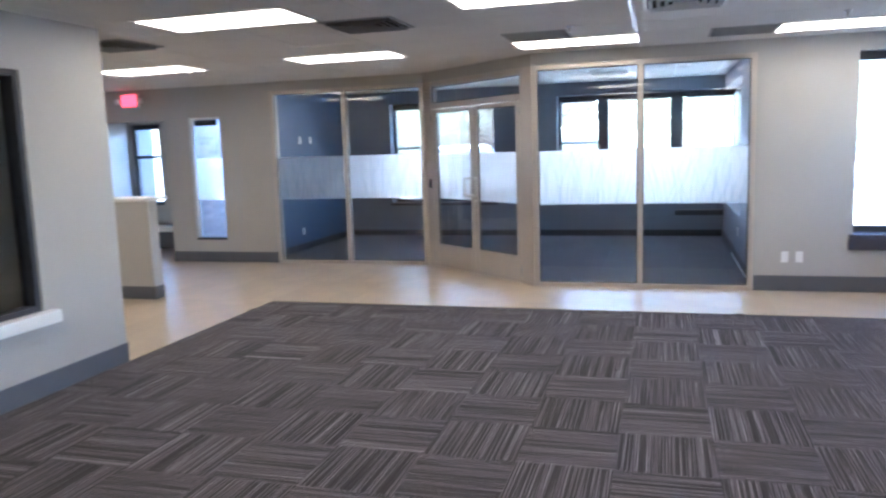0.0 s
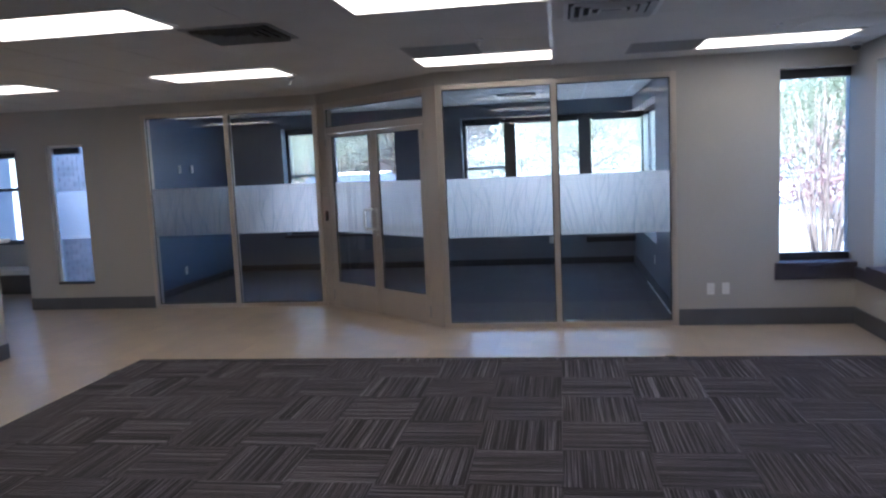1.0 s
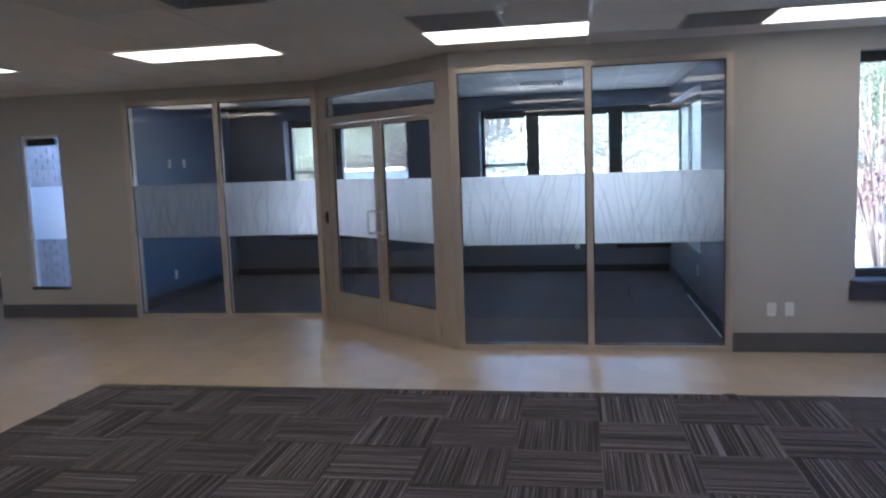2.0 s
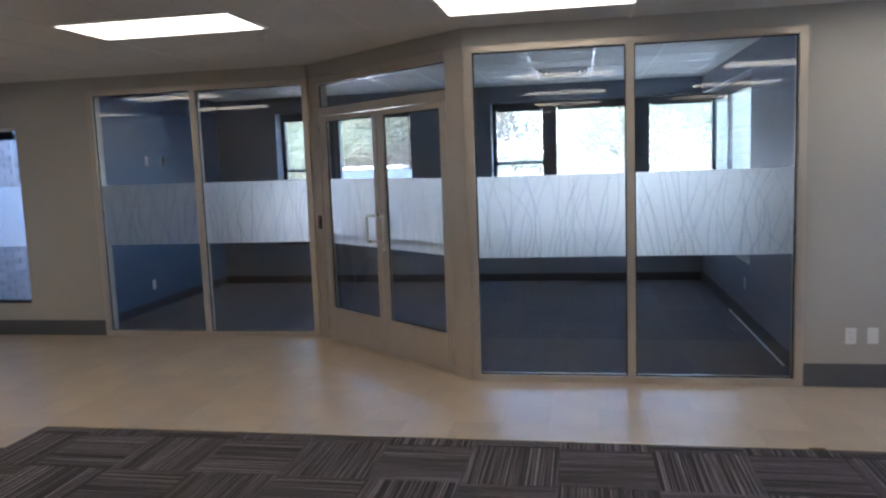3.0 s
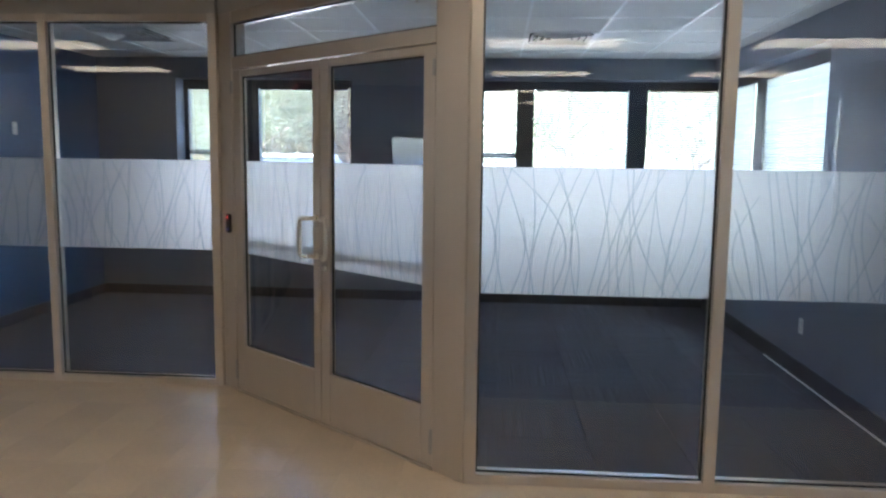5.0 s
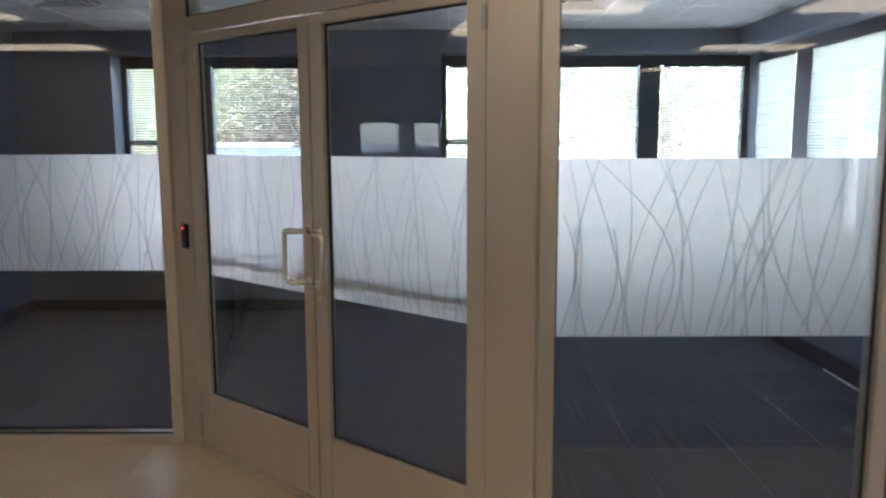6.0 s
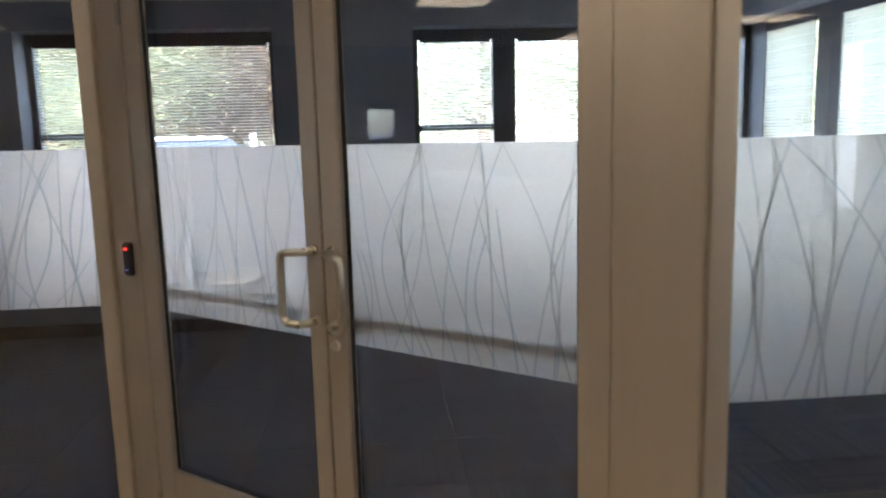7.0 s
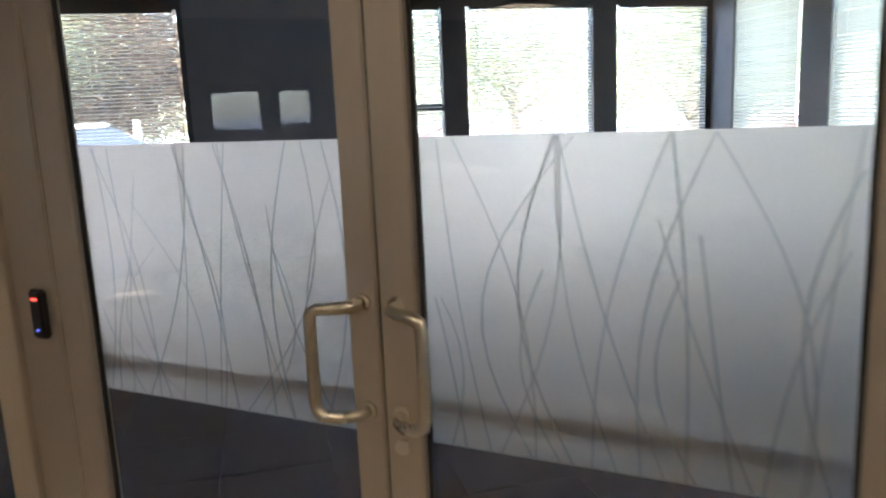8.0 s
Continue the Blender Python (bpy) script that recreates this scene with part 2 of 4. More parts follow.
def prism(pts, z0, z1):
    bm = bmesh.new()
    lo, hi = [bm.verts.new((x, y, z0)) for x, y in pts], [bm.verts.new((x, y, z1)) for x, y in pts]
    n = len(pts)
    for i in range(n):
        bm.faces.new((lo[i], lo[(i + 1) % n], hi[(i + 1) % n], hi[i]))
    bm.faces.new(lo[::-1])
    bm.faces.new(hi)
    bmesh.ops.recalc_face_normals(bm, faces=bm.faces[:])
    return bm


def mesh_of(name, bm, material):
    me = bpy.data.meshes.new(name)
    bm.to_mesh(me)
    bm.free()
    me.materials.append(material)
    return me


def part(name, bm, material, parent, label="", at=None):
    ob = new(name, mesh_of(name, bm, material) if isinstance(bm, bmesh.types.BMesh) else bm)
    ob.parent = parent
    if at is not None:
        ob.matrix_basis = at
    return tagged(ob, label)


def thing(name, label, category, at, group="", kind=""):
    ob = new(name)
    ob.empty_display_size = 0.1
    ob.matrix_basis = at
    return tagged(ob, label, category, group, kind)


def structure(name, rows, material, label, category, bev=0.0):
    return tagged(new(name, mesh_of(name, cubes(rows, bev), material)), label, category, "", "structure")


def pierced(a0, a1, z0, z1, holes):
    """Rectangles (a0, a1, z0, z1) of a wall that leave holes (a, b, za, zb) open."""
    cuts = sorted({a0, a1, *[h[0] for h in holes], *[h[1] for h in holes]})
    out = []
    for p, q in zip(cuts, cuts[1:]):
        z = z0
        for h in sorted((h for h in holes if h[0] <= p and h[1] >= q), key=lambda h: h[2]):
            if h[2] > z:
                out.append((p, q, z, h[2]))
            z = h[3]
        if z < z1:
            out.append((p, q, z, z1))
    return out


def wall_x(name, x0, x1, y0, y1, z1, holes, material, label):
    return structure(name, [(a, b, y0, y1, za, zb) for a, b, za, zb in pierced(x0, x1, 0, z1, holes)], material, label, "wall")


def wall_y(name, x0, x1, y0, y1, z1, holes, material, label):
    return structure(name, [(x0, x1, a, b, za, zb) for a, b, za, zb in pierced(y0, y1, 0, z1, holes)], material, label, "wall")


# ---------------------------------------------------------------- setting: plan in metres
CEILING = 2.6
YB, YA = 8.465, 9.845           # glass planes of the two partitions
XR, XL = 2.80, -9.0             # side walls of the hall
XS, YS = -3.87, 4.90            # face and end of the wall with the inner window
Y0 = -3.2                       # wall behind the walk
XO0, XO1, YO = -5.4, 1.2, 13.05  # office: inner faces
P0 = Vector((-2.8473, 9.8655, 0))   # slanted entrance
DOORS = pose(P0.x, P0.y, 0, 0, 0, math.degrees(math.atan2(-1.4055, 1.687)))

hall_floor = structure("floor", [(XL, XR, Y0, 8.43, -0.1, -0.004), (XL, -2.85, 8.43, 9.86, -0.1, -0.004), (XL, -6.92, 9.86, 11.6, -0.1, -0.004)], MORTAR, "beige vinyl tile floor with a soft sheen", "floor")
tagged(new("floor", mesh_of("floor", prism([(-2.85, 8.43), (-1.16, 8.43), (-2.85, 9.86)], -0.1, -0.004), MORTAR)), "floor bed along the slanted entrance", "floor", "", "structure")
structure("ground_slab", [(XO0 - 0.2, 1.5, 8.43, 13.4, -0.2, -0.11)], MORTAR, "concrete slab under the office", "floor")

wall_x("wall_north", 1.175, XR + 0.3, 8.43, 8.75, 2.75, [(2.115, XR, 0.60, 2.43)], WALL, "greige painted wall beside the glass partition")
structure("partition_header", [(-1.16, 1.175, 8.43, 8.54, 2.47, 2.75)], WALL, "greige painted header over the glass partition", "wall")
wall_x("wall_entry", -8.8, -5.13, 9.82, 10.0, 2.75, [(-6.505, -5.985, 0.335, 2.15), (-8.8, -6.92, 0, 2.13)], WALL, "greige painted wall with a tall slit window")
structure("entry_header", [(-5.13, -2.85, 9.82, 9.93, 2.47, 2.75)], WALL, "greige painted header over the glass partition", "wall")
slant = structure("slanted_header", [(-0.02, 2.22, -0.015, 0.09, 2.47, 2.75)], WALL, "greige painted header over the double door", "wall")
slant.matrix_basis = DOORS
wall_y("wall_east", XR, XR + 0.3, Y0 - 0.2, 8.43, 2.75, [(7.25, 8.02, 0.60, 2.42), (5.0, 5.77, 0.60, 2.42), (2.35, 3.1, 0.60, 2.42)], WALL, "greige painted outer wall with wide windows")
# unseen wall added behind the walk, shutting out sun and sky
wall_x("wall_south", XL - 0.2, XR, Y0 - 0.2, Y0, 2.75, [], WALL, "unseen greige painted wall closing the hall against daylight")
wall_y("wall_west", XL - 0.2, XL, Y0, 12.3, 2.75, [(7.93, 8.51, 1.38, 1.93), (7.38, 7.78, 1.42, 1.93)], WEST_DARK, "west wall with small windows, coloured dark for its dim reflection")
wall_y("side_wall", XS - 0.15, XS, Y0, YS, 2.75, [(1.3, 4.10, 0.59, 2.23)], WALL, "greige painted side wall with an inner window")
wall_x("back_room_wall", XL, XS - 0.15, YS - 0.15, YS, 2.75, [], WALL, "plain greige painted wall")
wall_x("recess_wall", XL, -6.92, 11.6, 11.75, 2.75, [(-8.92, -8.33, 0.72, 2.16)], WALL, "greige painted wall of the recess with a window")
wall_y("recess_side", -7.05, -6.92, 10.0, 11.6, 2.75, [], WALL, "plain greige painted wall of the recess")
structure("recess_lining", [(XL, XL + 0.012, 9.87, 11.6, 0, 2.6)], PLASTIC, "white painted lining beside the recess window", "wall")
wall_y("office_west", XO0 - 0.15, XO0, 10.0, 13.4, 2.75, [], BLUE, "deep blue painted accent wall")
wall_x("office_north", XO0, XO1, YO, 13.4, 2.75, [(-4.515, -2.585, 0.60, 2.385), (-1.49, XO1, 0.60, 2.385)], SLATE, "slate blue painted wall under wide windows")
wall_y("office_east", XO1, 1.5, 8.75, 13.4, 2.75, [(10.28, 13.4, 0.60, 2.385)], SLATE, "slate blue painted wall with corner windows")
structure("corner_post", [(1.41, 1.5, 12.93, 13.4, 0.60, 2.385)], SLATE, "slate blue corner post between windows", "wall")

# office-side skins of the header and of the walls next to the partitions
structure("office_header", [(-1.1, XO1, 8.54, 8.60, 2.47, 2.6), (XO0, -2.9, 9.93, 9.99, 2.47, 2.6)], SLATE, "slate blue header over the glass", "wall")


def ceiling(name, areas, gx, gy, px, py, label, tee):
    rows = [(x0, x1, y0, y1, CEILING, CEILING + 0.06) for x0, x1, y0, y1 in areas]
    ob = structure(name, rows, CEIL, label, "ceiling")
    bm = bmesh.new()
    bm.from_mesh(ob.data)
    ob.data.materials.append(tee)
    tees = []
    hw, drop = (0.008, 0.0016) if tee == TEE else (0.011, 0.004)
    for x0, x1, y0, y1 in areas:
        k = math.ceil((x0 - gx) / px)
        while gx + k * px < x1:
            c = gx + k * px
            tees.append((c - hw, c + hw, y0, y1, CEILING - drop, CEILING + 0.002))
            k += 1
        k = math.ceil((y0 - gy) / py)
        while gy + k * py < y1:
            c = gy + k * py
            tees.append((x0, x1, c - hw, c + hw, CEILING - drop + 0.0004, CEILING + 0.0015))
            k += 1
    tb = cubes(tees)
    for f in tb.faces:
        f.material_index = 1
    tmp = bpy.data.meshes.new("tees")
    tb.to_mesh(tmp)
    tb.free()
    bm.from_mesh(tmp)
    bm.to_mesh(ob.data)
    bm.free()
    return ob


GX, GY, PX, PY = 0.045, 7.255, 0.6125, 0.63
ceiling("ceiling", [(XS, XR, Y0, 8.43), (XL, XS, YS, 8.43), (XL, -2.85, 8.43, 9.82)], GX, GY, PX, PY, "off-white suspended tile ceiling", TEE)
ceiling("office_ceiling", [(XO0, XO1, 9.99, YO), (-1.16, XO1, 8.60, 9.99)], 0.42, 11.3, 0.6125, 0.6125, "off-white tile ceiling with white tees", PLASTIC)
for nm, pts in (("ceiling", [(-2.85, 8.43), (-1.16, 8.43), (-2.85, 9.83)]), ("office_ceiling", [(-1.16, 8.57), (-1.16, 9.99), (-2.85, 9.99)])):
    tagged(new(nm, mesh_of(nm, prism(pts, CEILING, CEILING + 0.06), CEIL)), "off-white ceiling tiles cut along the slanted entrance", "ceiling", "", "structure")
structure("back_room_ceiling", [(XL, XS - 0.15, Y0, YS - 0.15, 2.6, 2.66), (XL, -6.92, 10.0, 11.6, 2.6, 2.66)], CEIL, "plain ceiling of side rooms", "ceiling")
# unseen slab added over the ceilings to stop sky light at the gaps
structure("roof", [(XL - 0.2, XR + 0.3, Y0 - 0.2, 8.75, 2.76, 3.0), (XL - 0.2, -6.92, 8.75, 11.75, 2.76, 3.0), (-6.92, -5.4, 8.75, 10.0, 2.76, 3.0), (-5.55, 1.5, 8.75, 13.4, 2.76, 3.0)], MORTAR, "unseen flat slab that keeps sky light out", "roof")


# wider and whiter than the other tees, its lit edge put into the colour
structure("ceiling_main_tee", [(0.006, 0.034, Y0, 8.43, CEILING - 0.007, CEILING - 0.001)], PLASTIC, "main tee of the hall ceiling, whitened for its lit edge", "ceiling", 0.001)


def skirting(name, rows, label="dark grey rubber baseboard"):
    return structure(name, rows, BASE, label, "baseboard", 0.003)


skirting("baseboard", [(1.18, XR, 8.416, 8.43, 0.002, 0.165), (XR - 0.014, XR, Y0, 8.416, 0.002, 0.165)])
skirting("baseboard", [(-6.92, -5.14, 9.806, 9.82, 0.002, 0.16)])
skirting("baseboard", [(XS, XS + 0.014, Y0, YS, 0.002, 0.155), (XS - 0.15, XS, YS, YS + 0.014, 0.002, 0.155)])
# base darker than the hall's: the office's weak light is put into its colour
structure("baseboard", [(XO1 - 0.014, XO1, 8.62, YO, 0.002, 0.13), (XO0, XO1 - 0.014, YO - 0.014, YO, 0.002, 0.11), (XO0, XO0 + 0.014, 10.0, YO - 0.014, 0.002, 0.11)], DARKFRAME, "office rubber baseboard, coloured near-black for the dim light there", "baseboard", 0.003)

# ---------------------------------------------------------------- glass partitions and doors
rnd = random.Random(7)


def strokes(pane, x0, x1, z0, z1, y, per_m, slim):
    """Loose grass-like strokes printed on the film, each a bowed tapering ribbon."""
    n = max(3, int((x1 - x0) * per_m))
    for i in range(n):
        xb = x0 + (i + rnd.random()) * (x1 - x0) / n
        lean, bow = rnd.choice((-1, 1)) * rnd.uniform(0.02, 0.22), rnd.gauss(0, 0.055)
        top = z1 - 0.004 if rnd.random() < 0.75 else z0 + (z1 - z0) * rnd.uniform(0.55, 0.9)
        w = rnd.uniform(0.0018, 0.0029) * slim
        pts = []
        for k in range(11):
            s = k / 10
            x = xb + lean * s + bow * math.sin(math.pi * s)
            if x0 + 0.006 < x < x1 - 0.006:
                pts.append((x, z0 + (top - z0) * s, w * (1.15 - 0.35 * s)))
            elif pts:
                break
        if len(pts) < 3:
            continue
        bm = bmesh.new()
        row = [(bm.verts.new((x - h, y, z)), bm.verts.new((x + h, y, z))) for x, z, h in pts]
        for a, b in zip(row, row[1:]):
            bm.faces.new((a[0], a[1], b[1], b[0]))
        ob = part("film_stroke", bm, STROKE, pane)
        ob.visible_shadow = False


def glazing(parent, x0, x1, z0, z1, y, film=None, per_m=30, material=None, slim=1.0):
    """A pane with its black gasket and, if asked, its band of etched film."""
    pane = part("pane", cubes([(x0, x1, y - 0.003, y + 0.003, z0, z1)]), material or GLASS, parent, "clear glass pane")
    pane.visible_shadow = False
    g = 0.009
    part("gasket", cubes([(x0, x0 + g, y - 0.012, y - 0.004, z0, z1), (x1 - g, x1, y - 0.012, y - 0.004, z0, z1), (x0 + g, x1 - g, y - 0.012, y - 0.004, z0, z0 + g), (x0 + g, x1 - g, y - 0.012, y - 0.004, z1 - g, z1)]), RUBBER, parent, "black rubber gasket")
    if film:
        f = part("frosted_film", cubes([(x0 + 0.001, x1 - 0.001, y + 0.008, y + 0.0085, film[0], film[1])]), FROST, pane, "etched white privacy film")
        f.visible_shadow = False
        strokes(pane, x0 + g, x1 - g, film[0], film[1], y + 0.0055, per_m, slim)
    return pane


FILM = (0.93, 1.53)


def partition(label, xs, y, at):
    """xs: the member centres of an aluminium partition, local x along it."""
    t = thing("glass_partition", label, "glass partition", at, "", "")
    h = 0.028
    f0, f1 = y - 0.045, y + 0.06
    for i, x in enumerate(xs):
        part("jamb" if i in (0, len(xs) - 1) else "mullion", cubes([(x - h, x + h, f0, f1, 0, 2.47)], 0.003), ALU, t)
    for a, b in zip(xs, xs[1:]):
        part("head_rail", cubes([(a + h, b - h, f0 + 0.003, f1 - 0.003, 2.42, 2.467)], 0.003), ALU, t)
        part("sill_rail", cubes([(a + h, b - h, f0 + 0.003, f1 - 0.003, 0.0, 0.048)], 0.003), ALU, t)
        glazing(t, a + h, b - h, 0.048, 2.42, y, FILM)
    return t


partition("satin aluminium partition with two panes and etched band", [-1.118, 0.017, 1.147], 0, pose(0, YB, 0))
partition("satin aluminium partition with two panes beside the blue wall", [-5.118, -4.013, -2.872], 0, pose(0, YA, 0))


# slanted frame of the double door
fr = thing("door_frame", "satin aluminium double door frame with transom glass", "door frame", DOORS)
part("jamb", cubes([(0.0, 0.186, -0.024, 0.085, 0, 2.47)], 0.004), ALU, fr)
part("jamb", cubes([(2.014, 2.225, -0.024, 0.070, 0, 2.47)], 0.004), ALU, fr)
part("transom_bar", cubes([(0.186, 2.014, -0.021, 0.08, 2.108, 2.185)], 0.003), ALU, fr)
part("head_rail", cubes([(0.186, 2.014, -0.021, 0.08, 2.395, 2.467)], 0.003), ALU, fr)
glazing(fr, 0.186, 2.014, 2.185, 2.395, 0.012)
part("door_stop", cubes([(0.186, 0.2, 0.032, 0.08, 0, 2.108), (2.0, 2.014, 0.032, 0.08, 0, 2.108)]), ALU, fr)
part("threshold", cubes([(0.186, 2.014, -0.03, 0.09, 0.0, 0.008)], 0.002), ALU, fr)
inv = DOORS.inverted()
for pts in ([(-2.843, 9.80), (-2.83, 9.84), (-2.80, 9.93), (-2.843, 9.905)],):
    loc = [inv @ Vector((x, y, 0)) for x, y in pts]
    part("corner_cover", prism([(p.x, p.y) for p in loc], 0, 2.468), ALU, fr)


def d_handle(s, sgn):
    """Offset pull bent from 25 mm bar."""
    path = [(s, -0.018, 1.215), (s + sgn * 0.01, -0.055, 1.215), (s + sgn * 0.035, -0.075, 1.215), (s + sgn * 0.065, -0.08, 1.213), (s + sgn * 0.079, -0.08, 1.205), (s + sgn * 0.084, -0.08, 1.19)]
    low = [(x, y, 2.21 - z) for x, y, z in path[::-1]]
    r = 0.0125
    return tube(bmesh.new(), path + low, [r] * (len(path) * 2), 14)


def leaf(name, label, s0, s1, hinge_left):
    """One glazed leaf in the slanted frame's own axes."""
    d = thing(name, label, "door", DOORS, "pair of entrance doors", "structure")
    f, e = -0.018, 0.027
    wl, wr = (0.089, 0.068) if hinge_left else (0.078, 0.086)
    part("stile", cubes([(s0, s0 + wl, f, e, 0.012, 2.102)], 0.003), ALU, d)
    part("stile", cubes([(s1 - wr, s1, f, e, 0.012, 2.102)], 0.003), ALU, d)
    a, b = s0 + wl, s1 - wr
    part("bottom_rail", cubes([(a, b, f + 0.001, e - 0.001, 0.012, 0.318)], 0.003), ALU, d)
    part("top_rail", cubes([(a, b, f + 0.001, e - 0.001, 2.058, 2.102)], 0.003), ALU, d)
    glazing(d, a, b, 0.318, 2.058, 0.012, FILM, 30, None, 0.8)
    part("push_bar", cubes([(s0 + 0.05, s1 - 0.05, 0.065, 0.095, 0.991, 1.017)], 0.006), GRILLE, d, "grey push bar across the inside")
    for x in (s0 + 0.05, s1 - 0.05):
        part("bar_bracket", cubes([(x - 0.02, x + 0.02, 0.0275, 0.093, 0.975, 1.033)], 0.004), ALU, d)
    s = s1 - 0.033 if hinge_left else s0 + 0.036
    h = part("pull_handle", d_handle(s, -1 if hinge_left else 1), BRUSH, d, "bent satin metal pull handle")
    for z in (1.215, 0.995):
        part("mount", tube(bmesh.new(), [(s, -0.018, z), (s, -0.026, z)], [0.019, 0.017], 16), BRUSH, h)
    sx = s0 + 0.002 if hinge_left else s1 - 0.002
    for z0, z1 in ((0.085, 0.215), (1.955, 2.035)):
        part("pivot", cubes([(sx - 0.011, sx + 0.011, -0.034, -0.0245, z0, z1)], 0.003), GRILLE, d, "dark pivot hinge")
    if not hinge_left:
        part("lock_cylinder", tube(bmesh.new(), [(s0 + 0.036, -0.018, 0.93), (s0 + 0.036, -0.03, 0.93)], [0.017, 0.015], 18), BRUSH, d, "round metal lock cylinder")
    return d


leaf("door_1", "glazed aluminium door with etched band, closed", 0.188, 1.0985, True)
leaf("door_2", "glazed aluminium door with lock cylinder, closed", 1.1045, 2.012, False)

reader = thing("card_reader", "black card reader with red and blue lights", "card reader", DOORS @ pose(0.135, -0.024, 1.06))
part("housing", cubes([(-0.023, 0.023, -0.022, 0, 0, 0.125)], 0.006), BLACKP, reader)
part("red_light", cubes([(-0.009, 0.009, -0.0235, -0.021, 0.100, 0.104)]), LED_R, reader, "red status light")
part("blue_light", cubes([(-0.005, 0.005, -0.0235, -0.021, 0.022, 0.0245)]), LED_B, reader, "blue status light")

# ---------------------------------------------------------------- windows


def window(name, label, at, x0, x1, z0, z1, bars, sashes=(), sill=None, sill_z=0.60, fw=0.05, glass=None):
    """A dark framed window in local axes: x along the wall, y outwards. bars: (xa, xb) uprights between panes."""
    w = thing(name, label, "window", at, "", "structure")
    part("window_frame", cubes([(x0, x0 + fw, -0.04, 0.05, z0, z1), (x1 - fw, x1, -0.04, 0.05, z0, z1), (x0 + fw, x1 - fw, -0.04, 0.05, z0, z0 + 0.07), (x0 + fw, x1 - fw, -0.04, 0.05, z1 - 0.085, z1)], 0.003), DARKFRAME, w)
    for a, b in bars:
        part("mullion", cubes([(a, b, -0.06, 0.05, z0 + 0.07, z1 - 0.085)], 0.003), DARKFRAME, w)
    edges = [x0 + fw] + [v for ab in bars for v in ab] + [x1 - fw]
    for i in range(0, len(edges), 2):
        a, b = edges[i], edges[i + 1]
        lo, hi = z0 + 0.07, z1 - 0.085
        if i // 2 in sashes:
            part("sash_rail", cubes([(a, b, -0.03, 0.03, 1.562, 1.612)], 0.003), DARKFRAME, w)
            spans = ((lo, 1.562), (1.612, hi))
        else:
            spans = ((lo, hi),)
        for za, zb in spans:
            p = part("pane", cubes([(a, b, -0.003, 0.003, za, zb)]), glass or TINT, w, "clear window pane")
            p.visible_shadow = False
    if sill:
        part("window_sill", cubes([(x0 - 0.04, x1 + (0.04 if sill > 0 else 0), -abs(sill), -0.041, sill_z - 0.045, sill_z + 0.004)], 0.005), SILLWOOD, w, "dark painted sill")
    return w


window("window_1", "dark framed window over a dark sill in the hall", pose(0, 8.647, 0), 2.115, XR + 0.02, 0.60, 2.43, [], (), -0.26, 0.60, 0.018, DIM_GLASS)
structure("window_apron", [(2.07, XR - 0.02, 8.40, 8.43, 0.44, 0.555)], SILLWOOD, "dark painted apron under the sill", "trim", 0.004)
structure("window_apron", [(XR - 0.03, XR, 7.2, 8.39, 0.44, 0.555)], SILLWOOD, "dark painted apron under the sill", "trim", 0.004)
# only the first is known; the other two are added for daylight on the carpet
east = [(7.25, 8.02), (5.0, 5.77), (2.35, 3.1)]
for i, (a, b) in enumerate(east):
    window("window_%d" % (i + 2), "narrow dark framed window in the outer wall", pose(XR + 0.19, 0, 0, 0, 0, -90), -b, -a, 0.60, 2.42, [], (), 0.24, 0.60, 0.05, DIM_GLASS)
window("window_5", "dark framed office window with one sliding sash", pose(0, 13.30, 0), -4.515, -2.585, 0.60, 2.385, [(-3.91, -3.655)], (0,), 0.27, 0.60, 0.05, SHADED)
window("window_6", "row of three dark framed office windows", pose(0, 13.30, 0), -1.49, 1.405, 0.60, 2.385, [(-0.82, -0.635), (0.37, 0.565)], (0,), -0.27, 0.60)
window("window_7", "dark framed corner office windows", pose(1.40, 0, 0, 0, 0, -90), -12.93, -10.24, 0.60, 2.385, [(-12.16, -11.89)], (), 0.18, 0.60)
window("window_8", "slim window in the recess", pose(0, 11.68, 0), -8.92, -8.33, 0.72, 2.16, [], (0,), None, 0.60, 0.05, DIM_GLASS)
for a, b, z in ((7.93, 8.51, 1.38), (7.38, 7.78, 1.42)):
    window("window_9" if a > 7.8 else "window_10", "small dark framed window in the west wall", pose(XL - 0.1, 0, 0, 0, 0, 90), a, b, z, 1.93, [], (), None, 0.60, 0.03, WEST_DIM_GLASS)


